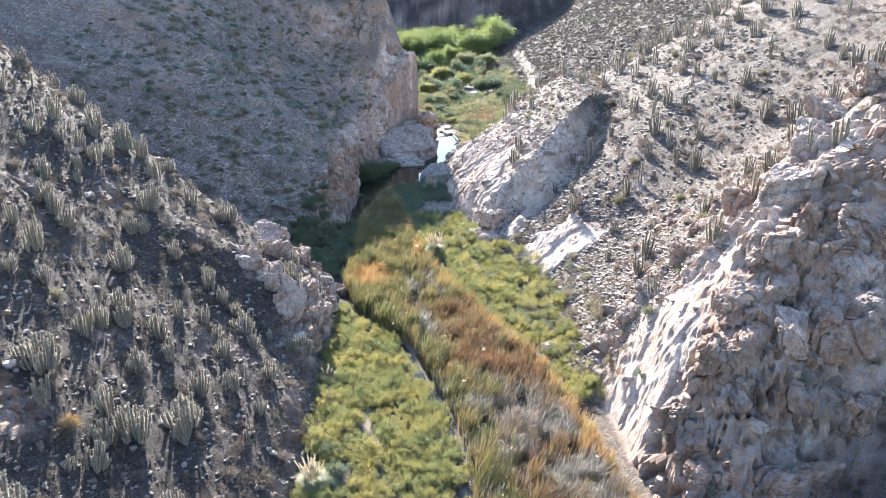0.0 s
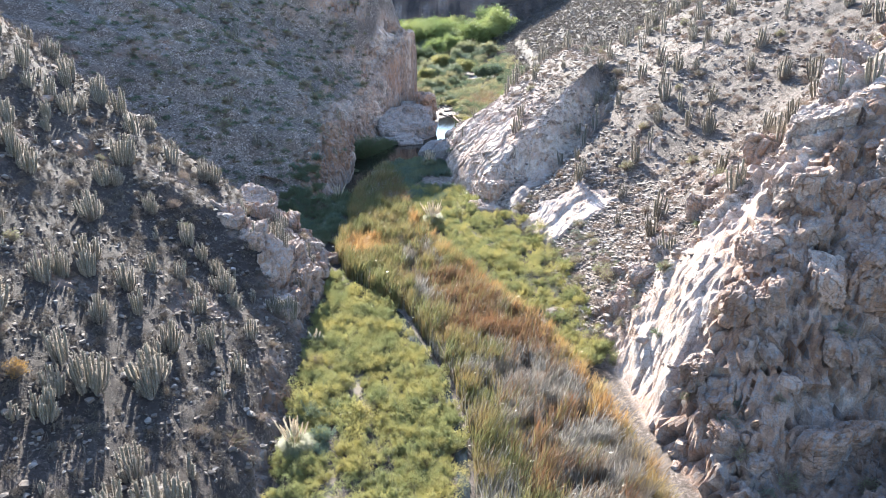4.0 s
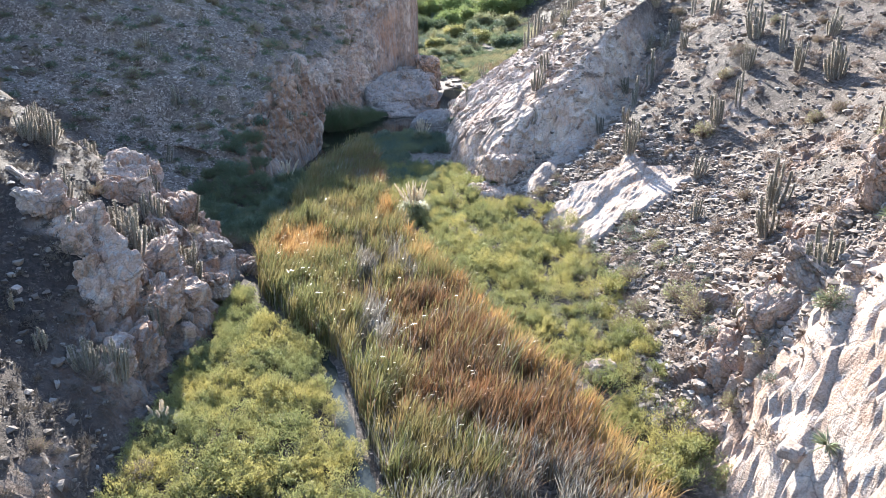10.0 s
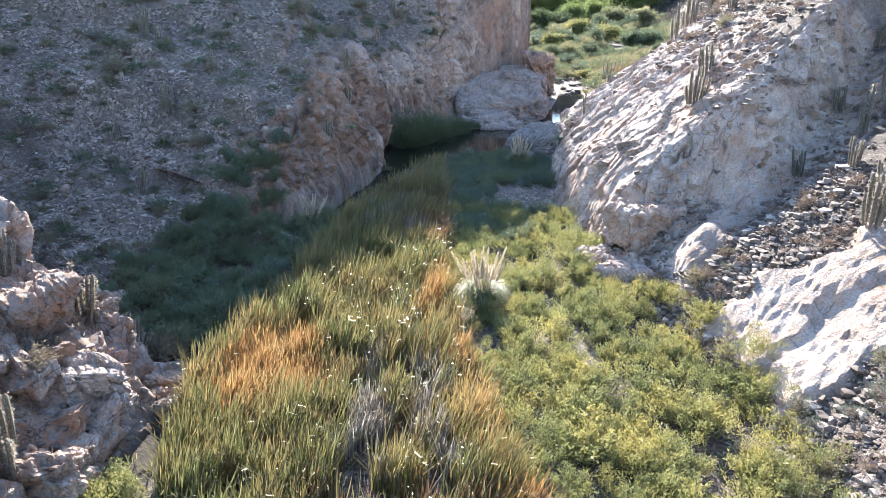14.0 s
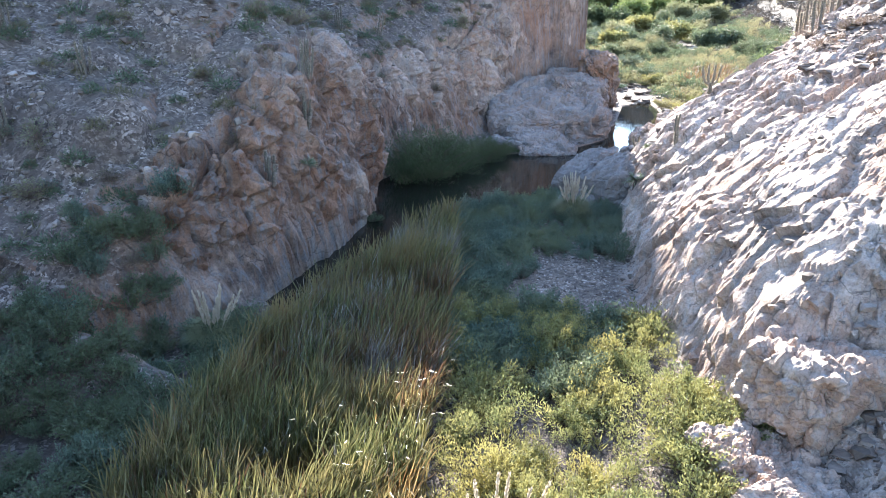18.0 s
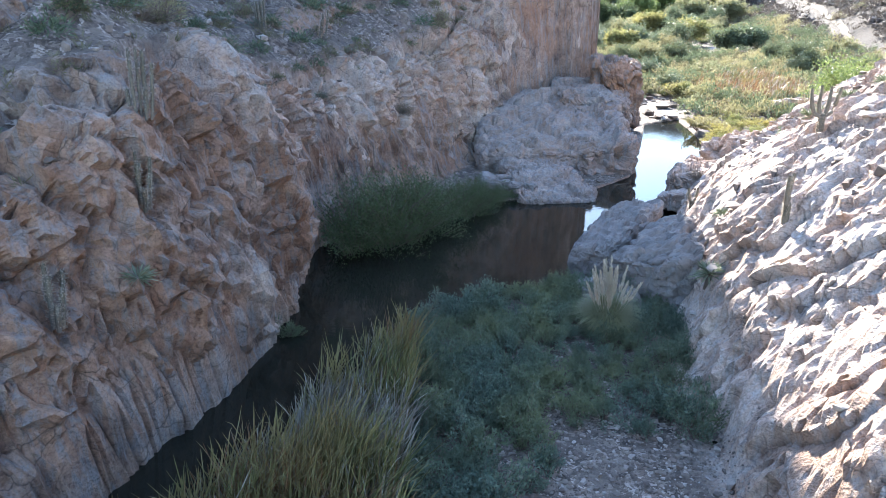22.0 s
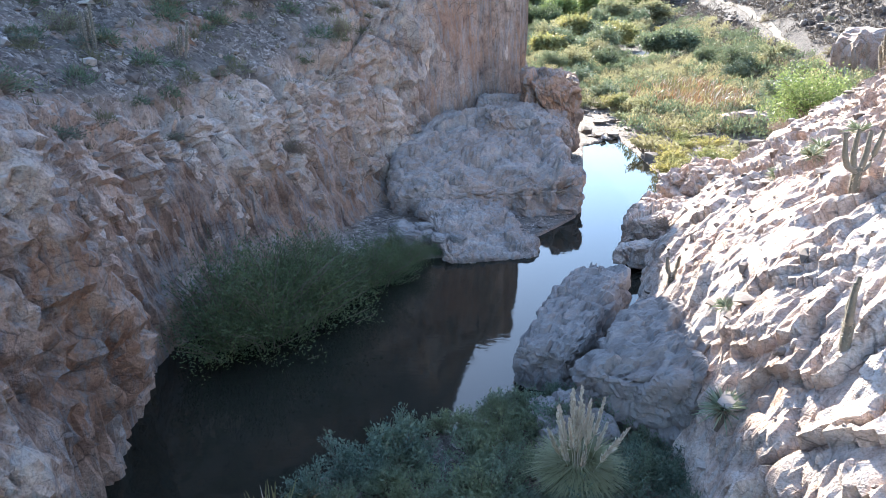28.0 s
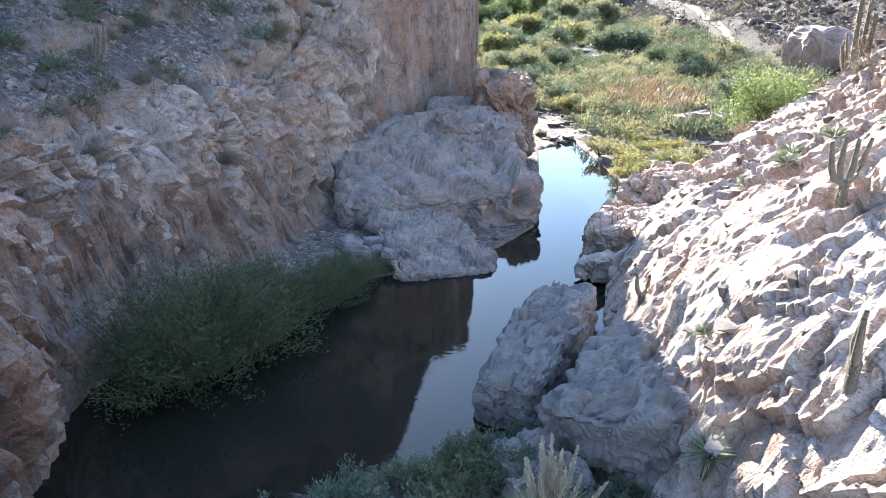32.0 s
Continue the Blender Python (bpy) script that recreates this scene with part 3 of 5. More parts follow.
flat = (gp[:, 2] < 0.5) & (gn[:, 2] > 0.97)
amount = relief(gp, gn, rocky) * np.where(flat, 0.35, 1.0)
amount = np.where((wet > -0.4) & (gp[:, 2] < 0.4), np.minimum(amount, 0.0), amount)
gp = gp + gn * amount[:, None]
ground_faces = grid_faces(len(xs), len(ys))
gd = gp[:, 0] - along(gp[:, 1], RIGHT_FOOT)
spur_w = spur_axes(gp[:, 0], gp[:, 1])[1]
# spur: pale sunlit side; rusty side past the crest also darkened for shade
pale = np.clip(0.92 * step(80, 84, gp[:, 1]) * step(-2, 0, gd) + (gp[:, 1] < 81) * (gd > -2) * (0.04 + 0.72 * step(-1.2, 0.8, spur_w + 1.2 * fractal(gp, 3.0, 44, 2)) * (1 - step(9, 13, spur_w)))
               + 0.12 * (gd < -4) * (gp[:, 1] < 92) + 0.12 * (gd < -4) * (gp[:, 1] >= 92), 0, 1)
pale = pale - 0.22 * step(92, 98, gp[:, 1]) * step(116, 108, gp[:, 1]) * (gd > -2)
pale = np.clip(pale * (1 - 0.75 * step(150, 172, gp[:, 1])) + 0.32 * fractal(gp, 2.5, 45, 3), 0, 1)
# shade put into the soil colour on near hill, shrub gaps and far ridge
soil_and_shade = np.clip(step(-9, -12, gp[:, 0]) * (1 - step(82, 92, gp[:, 1])) + 0.55 * step(0, 3, gd) + 0.55 * step(172, 200, gp[:, 1]) + 0.45 * step(0.6, 0.3, gp[:, 2]) * (gp[:, 1] < 104) + step(290, 325, gp[:, 1]), 0, 1)
ground = new("ground", mesh_of("ground", gp, ground_faces, m_ground, True, {"rocky": rocky, "pale": pale, "soil_and_shade": soil_and_shade}))
tagged(ground, "dry canyon hillsides of broken pinkish rock, scree and river gravel", "ground", kind="structure")

# ---- western cliff, on lines that follow its foot ----
cd = spread(((-1.0, 0.0, 0.10), (0.0, 2.3, 0.05), (2.3, 7.0, 0.22)))
cy = spread(((98.5, 150, 0.17), (150, 173, 0.26)))
CD, CY = np.meshgrid(cd[::-1], cy)
CX = along(CY, LEFT_FOOT) - CD
cp0 = np.stack([CX, CY, west(CX, CY) - 0.0], -1)
cp0[..., 2] = np.where(CD < 0, np.minimum(cp0[..., 2], 3.0 * CD), cp0[..., 2])
cn = grid_normals(cp0).reshape(-1, 3)
cp = cp0.reshape(-1, 3)
rim = 3.2 + 0.9 * smooth_noise(cp * (1, 1, 0), 3.0, 17)
bare = 1 - step(0.0, 1.3, CD.ravel() - rim)
edge = np.minimum.reduce([step(98.5, 103, cp[:, 1]), 1 - step(169, 173, cp[:, 1]), 0.12 + 0.88 * bare])
q = cp + 0.4 * np.stack([smooth_noise(cp, 2.5, s) for s in (51, 52, 53)], -1)
q = q + np.stack([0 * q[:, 0], 0.35 * q[:, 2], 0 * q[:, 0]], -1)
high = step(148, 154, cp[:, 1])
ribs = facets(q * (1, 1, 0.22), 1.5, 61) * high
stand = (1.0 * facets(q * (1, 1, 0.36), 3.0, 11, 0.6) + 0.50 * facets(q * (1, 1.15, 0.42), 1.2, 12, 0.6) + 0.17 * facets(q * (1, 1, 0.6), 0.5, 13) + 0.05 * fractal(cp, 0.3, 14, 2)
         + 0.6 * smooth_noise(cp * (1, 1, 0.4), 5.0, 15)) * (1 - 0.45 * high) + 0.35 * ribs
# beds that overhang one another
beds = cp[:, 2] + 0.25 * cp[:, 1] + 0.8 * smooth_noise(cp, 2.0, 18)
stand = stand + (0.22 * (1 - (beds / 2.1) % 1.0) + 0.10 * (1 - (beds / 0.7) % 1.0) - 0.2) * (1 - 0.7 * high)
# open joints, steep ones and bedding planes
for size, deep, wide, squash, seed in ((2.6, 0.45, 0.06, (1, 1, 0.3), 71), (1.2, 0.28, 0.07, (1, 1, 0.4), 72), (1.6, 0.25, 0.06, (0.4, 0.5, 1.4), 73)):
    stand = stand - deep * np.clip(1 - np.abs(fractal(q * squash, size, seed, 3)) / wide, 0, 1)
# hollow undercut along the water
under = -(0.5 + 1.2 * step(101, 104, cp[:, 1]) * step(116, 112, cp[:, 1])) * np.exp(-((cp[:, 2] - 0.7) / 1.1) ** 2) * (0.75 + 0.45 * smooth_noise(cp * (1, 1, 0), 3.0, 16))
cp = cp + cn * ((stand + under) * edge * step(-0.2, 0.6, CD.ravel() + 0.3) - 0.25 * (1 - np.minimum(1, 4 * edge)) - 0.35 * step(5.6, 7.0, CD.ravel()))[:, None]
cliff = new("cliff_west", mesh_of("cliff_west", cp, grid_faces(len(cd), len(cy)), m_ground, False, {"rocky": bare, "pale": np.clip(0.06 + 0.46 * step(114, 128, cp[:, 1]) + 0.42 * fractal(cp, 3.0, 46, 3), 0, 1), "soil_and_shade": 0 * bare}))
tagged(cliff, "steep fractured pinkish-grey rock wall rising from the pool", "cliff", kind="structure")

# ---- water ----
water = new("water", mesh_of("water", np.array([(-19., 98, 0), (9, 98, 0), (9, 172, 0), (-19, 172, 0)]), np.array([[0, 1, 2, 3]]), m_water))
tagged(water, "still dark river pool that mirrors cliff and sky", "water", kind="structure")

# ---- dropping things onto the ground ----
from mathutils.bvhtree import BVHTree
cliff_faces = grid_faces(len(cd), len(cy))
LAND = BVHTree.FromPolygons([Vector(v) for v in np.concatenate([gp, cp])],
                            np.concatenate([ground_faces, cliff_faces + len(gp)]).tolist())


def top_of(x, y):
    """The height and normal of the ground under the sky at x, y."""
    hit, normal, _, _ = LAND.ray_cast(Vector((x, y, 200)), Vector((0, 0, -1)))
    return (hit.z, normal) if hit else (0.0, Vector((0, 0, 1)))

# ---- building blocks for things ----
RNG = np.random.default_rng(7)


def part(name, me, parent, label=""):
    ob = new(name, me)
    ob.parent = parent
    if label:
        ob["label"] = label
    return ob


def joined(pieces):
    """Vertices and quads of several pieces as one."""
    vs, fs, n = [], [], 0
    for v, f in pieces:
        vs.append(v)
        fs.append(np.asarray(f) + n)
        n += len(v)
    return np.concatenate(vs), np.concatenate(fs)


def leaf_quads(base, way, length, width, rng, droop=0.0):
    """A pointed leaf at each base, along way."""
    n = len(base)
    side = np.cross(way, rng.normal(size=(n, 3)))
    side /= np.linalg.norm(side, axis=1, keepdims=True) + 1e-9
    L, W = np.broadcast_to(length, n)[:, None], np.broadcast_to(width, n)[:, None]
    tip = base + way * L + (0, 0, -1) * (droop * L)
    mid = base + way * L * 0.5
    v = np.stack([base, mid + side * W, tip, mid - side * W], 1).reshape(-1, 3)
    return v, np.arange(4 * n).reshape(-1, 4)


def unit(v):
    return v / (np.linalg.norm(v, axis=-1, keepdims=True) + 1e-9)


def tube(path, radii, sides=5):
    """A tapered tube along a path of points."""
    path, rings = np.asarray(path, float), []
    for i, p in enumerate(path):
        d = unit(path[min(i + 1, len(path) - 1)] - path[max(i - 1, 0)])
        a = unit(np.cross(d, (0.3, 0.2, 1.0) if abs(d[2]) < 0.9 else (1.0, 0.1, 0.2)))
        b = np.cross(d, a)
        ang = np.arange(sides) * 2 * np.pi / sides
        rings.append(p + radii[i] * (np.cos(ang)[:, None] * a + np.sin(ang)[:, None] * b))
    v = np.concatenate(rings)
    f = [(r * sides + k, r * sides + (k + 1) % sides, (r + 1) * sides + (k + 1) % sides, (r + 1) * sides + k)
         for r in range(len(path) - 1) for k in range(sides)]
    return v, np.array(f)


def ball(level):
    bm = bmesh.new()
    bmesh.ops.create_icosphere(bm, subdivisions=level, radius=1.0)
    v = np.array([x.co[:] for x in bm.verts])
    f = np.array([[x.index for x in p.verts] for p in bm.faces])
    bm.free()
    return v, f


BALLS = {n: ball(n) for n in (1, 2, 3, 4, 5, 6)}


def boulder_mesh(name, half, seed, level=3, boxy=0.55, rough=0.25, material=None, lean=(0, 0)):
    """A broken block of rock about the origin, sunk a little below its base."""
    v, f = BALLS[level]
    v = np.sign(v) * np.abs(v) ** boxy
    v = v / np.abs(v).max(0)
    p = v * half
    n = unit(v / np.array(half))
    size = float(np.mean(half))
    s = p + 40.0 * seed
    p = p + n * (rough * size * (facets(s, size * 0.95, seed) + 0.45 * facets(s * (1, 0.8, 1.2), size * 0.4, seed + 3)
                                 + (0.2 * facets(s, size * 0.16, seed + 5) if level > 3 else 0) + (0.07 * facets(s, size * 0.07, seed + 7) if level > 5 else 0)))[:, None]
    p[:, 2] += lean[0] * p[:, 0] + lean[1] * p[:, 1]
    return mesh_of(name, p, f, material or m_rock)


def block_mesh(name, half, seed, material, lean=(0, 0), n=44, rough=1.0):
    """A great block of jointed rock: a rounded box whose faces are broken at three scales."""
    g = np.linspace(-1, 1, n + 1)
    A, B = (a.ravel() for a in np.meshgrid(g, g))
    one = np.ones(len(A))
    sides, faces = [], []
    for k, (axes, sign) in enumerate((a, s) for a in ((0, 1, 2), (1, 2, 0), (2, 0, 1)) for s in (1, -1)):
        v = np.zeros((len(A), 3))
        v[:, axes[0]], v[:, axes[1]], v[:, axes[2]] = A * sign, B, one * sign
        sides.append(v)
        faces.append(grid_faces(n + 1, n + 1) + k * len(A))
    v, back = np.unique(np.round(np.concatenate(sides), 6), axis=0, return_inverse=True)
    v = v / (np.abs(v) ** 9).sum(1, keepdims=True) ** (1 / 9)
    normal = unit(np.sign(v) * np.abs(v) ** 5 / np.array(half))
    p = v * half
    s = p * max(1.0, min(2.0, 1.5 / float(np.min(half)))) + 40.0 * seed
    s = s + 0.35 * np.stack([smooth_noise(s, 1.1, seed + k) for k in (1, 2, 3)], -1)
    size = min(1.0, float(np.min(half)) / 1.6)
    p = p + normal * size * (0.55 * rough * facets(s * (1, 1, 0.8), 2.3, seed, 0.5) + 0.24 * facets(s, 0.85, seed + 3, 0.6) + 0.10 * facets(s, 0.36, seed + 5)
                             + 0.05 * fractal(s, 0.3, seed + 8, 2))[:, None]
    p[:, 2] += lean[0] * p[:, 0] + lean[1] * p[:, 1]
    return mesh_of(name, p, back.ravel()[np.concatenate(faces)], material)


def sow(count, box, gap, accept, seed):
    """Random places in a box that keep their distance and pass accept(x, y)."""
    rng, out, cells = np.random.default_rng(seed), [], {}
    x0, y0, x1, y1 = box
    for _ in range(count * 30):
        if len(out) >= count:
            break
        x, y = rng.uniform(x0, x1), rng.uniform(y0, y1)
        if not accept(x, y):
            continue
        i, j = int(x // gap), int(y // gap)
        if any((x - a) ** 2 + (y - b) ** 2 < gap * gap for u in (-1, 0, 1) for w in (-1, 0, 1) for a, b in cells.get((i + u, j + w), ())):
            continue
        cells.setdefault((i, j), []).append((x, y))
        out.append((x, y))
    return out


def planted(models, places, scale, seed, sink=0.05, tilt=0.0, group=""):
    """Copies of the models at the places, each turned and sized by chance. The first use of a model is the model itself."""
    rng, used = np.random.default_rng(seed), set()
    for x, y in places:
        i = int(rng.integers(len(models)))
        z, n = top_of(x, y)
        s = rng.uniform(*scale)
        m = (Matrix.Translation((x, y, z - sink * s)) @ pose(0, 0, 0, rng.normal() * tilt, rng.normal() * tilt, rng.uniform(0, 360))
             @ Matrix.Diagonal((s * rng.uniform(0.9, 1.15), s * rng.uniform(0.9, 1.15), s, 1)))
        if i in used:
            copy_thing(models[i], m)
        else:
            used.add(i)
            models[i].matrix_basis = m
    for i, ob in enumerate(models):
        if i not in used:
            for o in (*ob.children_recursive, ob):
                bpy.data.objects.remove(o)


FOOT_ROWS = np.arange(-60.0, 500.0, 0.25)
FOOT_WEST, FOOT_EAST = along(FOOT_ROWS, LEFT_FOOT).tolist(), along(FOOT_ROWS, RIGHT_FOOT).tolist()


def foot_left(y):
    return FOOT_WEST[min(max(int((y + 60) * 4), 0), len(FOOT_WEST) - 1)]


def foot_right(y):
    return FOOT_EAST[min(max(int((y + 60) * 4), 0), len(FOOT_EAST) - 1)]


def on_slab(x, y):
    if not 80 < y < 108:
        return False
    one, two, v = bare_slab(x - foot_right(y), y)
    return max(one, two) > 0.4


def curve_x(y, table):
    return float(np.interp(y, [a for a, _ in table], [b for _, b in table]))


STREAM = ((30, 1.6), (40, 1.5), (45, 1.4), (53.5, 0.3), (58, -1.4), (63, -3.0), (66, -4.2), (70, -6.5), (74, -9.5), (80, -11.4), (140, -11.4))
REED_EAST = ((30, 14.2), (46, 12.6), (56, 10.4), (64, 8.4), (70, 5.2), (77, 2.2), (84, -0.6), (90, -2.6), (96, -4.2), (101.6, -5.1), (107, -6.2), (114.7, -7.9), (117, -8.6), (119, -9.4))
REED_WEST = ((30, 2.4), (45, 2.1), (53.5, 1.0), (58, -0.6), (63, -2.2), (66, -3.2), (70, -6.8), (74, -9.6), (80, -11.6), (90, -11.4), (98, -12.0), (104, -11.8), (108, -11.0), (112, -10.3), (116, -9.2), (118, -9.2))


def in_reeds(x, y):
    return 30 < y < 117.5 and curve_x(y, REED_WEST) < x < curve_x(y, REED_EAST)


# ---- rocks ----
def rock(name, label, at, half, turn, seed, level=4, boxy=0.5, rough=0.22, lean=(0, 0), category="rock", group="", material=None):
    ob = new(name, block_mesh(name, half, seed, material or m_rock, lean, 44, rough / 0.22) if level > 4 else boulder_mesh(name, half, seed, level, boxy, rough, material or m_rock, lean))
    ob.matrix_basis = pose(*at, 0, 0, turn)
    return tagged(ob, label, category, group)


ledge = tagged(new("rock_ledge"), "broad pinkish rock ledge reaching into the pool below the cliff", "rock")
for at, half, turn, seed, lean, rough in (((-7.4, 148.2, 0.6), (5.2, 5.6, 2.4), 10, 3, (0.06, 0.20), 0.9), ((-6.8, 140.2, -0.1), (2.4, 4.2, 0.9), 20, 4, (-0.05, 0.10), 1.0),
                                          ((-5.2, 155.0, 1.4), (3.0, 4.5, 2.6), 8, 5, (-0.12, 0.0), 0.7)):
    slab = part("slab", block_mesh("slab", half, seed, m_ledge_rock, lean, 60, rough), ledge)
    slab.matrix_basis = pose(*at, 0, 0, turn)
rock("overhanging_rock", "pale overhanging rock knob at the end of the ledge", (-3.6, 157.6, 3.4), (1.9, 2.6, 2.6), 10, 6, 5, 0.55, 0.26, (-0.1, 0.0), material=m_brown_rock)
rock("boulder", "long grey boulder standing out of the pool by the bank", (-2.05, 128.1, 0.3), (1.1, 3.3, 1.65), -20, 7, 6, 0.6, 0.10, (0.12, 0.10), material=m_grey_rock)
rock("boulder", "large grey shaded boulder between pool and sunlit slope", (0.45, 124.7, 0.6), (1.9, 2.4, 2.1), -30, 8, 6, 0.5, 0.09, (0.28, 0.18), material=m_grey_rock)
rock("boulder", "pale rounded boulder beside the pampas grass at the pool", (-2.3, 122.6, 0.2), (1.05, 1.2, 0.75), 20, 9, 6, 0.6, 0.18, material=m_grey_rock)
rock("boulder", "small boulder bridging a gap above the water", (0.9, 136.6, 0.6), (1.0, 0.7, 0.5), 25, 10, 4)
rock("boulder", "overhanging reddish boulder on the bank of the pool", (2.6, 140.4, 0.7), (1.5, 2.3, 1.2), -20, 11, 5, 0.5, 0.25, (0.2, 0))
rock("boulder", "upright rust-coloured rock face beside the river", (5.2, 145.0, 1.3), (1.5, 2.4, 1.5), -35, 12, 5, 0.5, 0.22)
rock("boulder", "big angular boulder on the far hillside", (25.5, 181, 5.0), (2.4, 2.2, 2.4), 20, 13, 4, 0.5, 0.2)
rock("boulder", "flat white boulder among the far river shrubs", (12.6, 168.4, 0.9), (2.4, 1.3, 0.8), 10, 14, 4)
rock("boulder", "pale boulder at the foot of the bare slabs", (5.3, 97.6, 0.35), (1.5, 1.25, 0.75), 30, 15, 5, 0.55, 0.22)
rock("boulder", "pale layered boulder beside the river shrubs", (6.4, 95.7, 0.35), (1.8, 1.2, 0.85), -10, 16, 5, 0.55, 0.22)
rock("boulder", "tilted pale boulder under the cleft", (7.4, 99.4, 2.2), (2.0, 1.5, 1.3), 40, 17, 5, 0.5, 0.22)
rock("boulder", "white boulder standing alone in the shrubs", (10.4, 65.0, 0.35), (0.75, 0.6, 0.6), 15, 18, 4, 0.55, 0.2)
OUTCROP = [(-12.1, 78.6, 1.2), (-13.3, 80.6, 1.3), (-12.6, 75.6, 1.1), (-14.6, 79.2, 1.3), (-13.6, 76.4, 1.2), (-12.4, 72.6, 1.2), (-13.3, 63.0, 1.7), (-12.9, 66.5, 1.3), (-14.2, 69.8, 1.5), (-15.3, 74.3, 1.4),
           (-16.6, 80.6, 1.4), (-12.2, 69.0, 0.9), (-16.4, 77.2, 1.9), (-18.4, 76.2, 2.0), (-19.6, 79.0, 1.8), (-17.6, 80.8, 1.6), (-15.0, 65.0, 1.7), (-16.8, 66.8, 1.6), (-18.6, 67.6, 1.4), (-13.2, 60.6, 1.1)]
OUTCROP += [(x + RNG.uniform(-1.5, 1.5), y + RNG.uniform(-1.4, 1.4), s * RNG.uniform(0.35, 0.6)) for x, y, s in OUTCROP * 2]
for n, (bx, by, s) in enumerate(OUTCROP):
    bz, _ = top_of(bx, by)
    rock("outcrop_rock", "angular pinkish outcrop rock at the foot of the cactus hill", (bx, by, bz - 0.2 * s), (0.95 * s, RNG.uniform(0.6, 0.9) * s, RNG.uniform(0.5, 0.8) * s), 37 * n, 30 + n, 5 if s > 0.9 else 4, 0.42, 0.28,
         (RNG.uniform(-0.5, 0.5), RNG.uniform(-0.5, 0.5)), group="outcrop rocks on the near hill", material=m_brown_rock if n % 3 == 0 else m_pink_rock)
for n, (bx, by, s) in enumerate(((16.8, 60.5, 1.2), (15.4, 61.0, 1.1), (18.6, 60.4, 1.6), (22.0, 62.0, 1.8), (26.5, 62.5, 1.9),
                                 (24.6, 52.6, 1.9), (27.5, 57.0, 2.0), (21.5, 50.2, 1.5), (31.0, 62.0, 2.1), (35.0, 67.0, 2.4), (38.0, 66.0, 2.0),
                                 (16.4, 66.0, 1.0), (20.5, 66.5, 1.2), (25.0, 68.0, 1.3), (29.0, 49.0, 1.6), (24.0, 46.5, 1.3))):
    bz, _ = top_of(bx, by)
    rock("outcrop_rock", "pale fractured block on the steep rocky spur", (bx, by, bz - 0.15 * s), (s, 0.75 * s, 0.65 * s), 53 * n, 60 + n, 5, 0.45, 0.25, (0.3, 0.2),
         group="blocks on the rocky spur", material=m_pink_rock)

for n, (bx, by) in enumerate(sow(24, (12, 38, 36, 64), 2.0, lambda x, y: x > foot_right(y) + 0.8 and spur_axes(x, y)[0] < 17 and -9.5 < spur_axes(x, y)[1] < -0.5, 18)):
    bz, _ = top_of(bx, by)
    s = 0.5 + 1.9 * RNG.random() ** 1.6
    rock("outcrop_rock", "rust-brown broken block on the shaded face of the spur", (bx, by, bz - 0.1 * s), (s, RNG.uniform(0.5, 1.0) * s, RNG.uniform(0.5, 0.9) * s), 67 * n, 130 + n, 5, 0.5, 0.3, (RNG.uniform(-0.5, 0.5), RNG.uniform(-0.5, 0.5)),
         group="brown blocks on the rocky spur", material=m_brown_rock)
for n, (bx, by, s) in enumerate(((-9.6, 137.6, 0.55), (-8.9, 137.9, 0.4), (-8.2, 137.4, 0.5), (-10.2, 138.2, 0.7), (-7.4, 137.6, 0.35), (-9.2, 139.0, 0.5), (-10.8, 137.0, 0.45))):
    rock("boulder", "pale loose boulder on the beach below the cliff", (bx, by, 0.45), (s, 0.8 * s, 0.7 * s), 41 * n, 190 + n, 4, 0.5, 0.22, group="beach boulders", material=m_grey_rock)

# loose boulders that lie about the slopes
stones = [tagged(new("boulder", boulder_mesh("boulder", (1.0, RNG.uniform(0.6, 0.95), RNG.uniform(0.45, 0.75)), 100 + n, 3, 0.55, 0.24, m_pink_rock)),
                 "angular pale pinkish boulder lying on the slope", "rock", "loose boulders") for n in range(8)]


def boulder_ground(x, y):
    d, dl = x - foot_right(y), foot_left(y) - x
    if on_slab(x, y):
        return False
    if dl > 0:
        return RNG.random() < (0.35 if y < 84 else 0.25)
    if 99 < y < 142 and 0 < d < 9.5:
        return RNG.random() < 0.08
    return d > -0.8 and RNG.random() < (0.9 if d < 14 else 0.4)


planted(stones, sow(260, (-40, 38, 42, 165), 0.9, boulder_ground, 11), (0.18, 0.75), 12, 0.1, 8)


def stone_field(name, label, places, low, high, seed, material):
    """Many small angular stones as one mesh."""
    rng = np.random.default_rng(seed)
    v, f = BALLS[1]
    kinds = []
    for n in range(10):
        p = np.sign(v) * np.abs(v) ** 0.6 * rng.uniform(0.35, 1.1, 3) + rng.normal(0, 0.16, v.shape)
        kinds.append(p)
    vs, fs = [], []
    for n, (x, y) in enumerate(places):
        z, up = top_of(x, y)
        s = low * (high / low) ** (rng.random() ** 2.2)
        a = rng.uniform(0, 6.28)
        p = kinds[n % 10] * (s, s, 0.7 * s)
        p = np.stack([p[:, 0] * math.cos(a) - p[:, 1] * math.sin(a), p[:, 0] * math.sin(a) + p[:, 1] * math.cos(a), p[:, 2]], -1)
        vs.append(p + (x, y, z + 0.2 * s))
        fs.append(f + n * len(v))
    ob = new(name, mesh_of(name, np.concatenate(vs), np.concatenate(fs), material))
    return tagged(ob, label, "stones", kind="stuff")


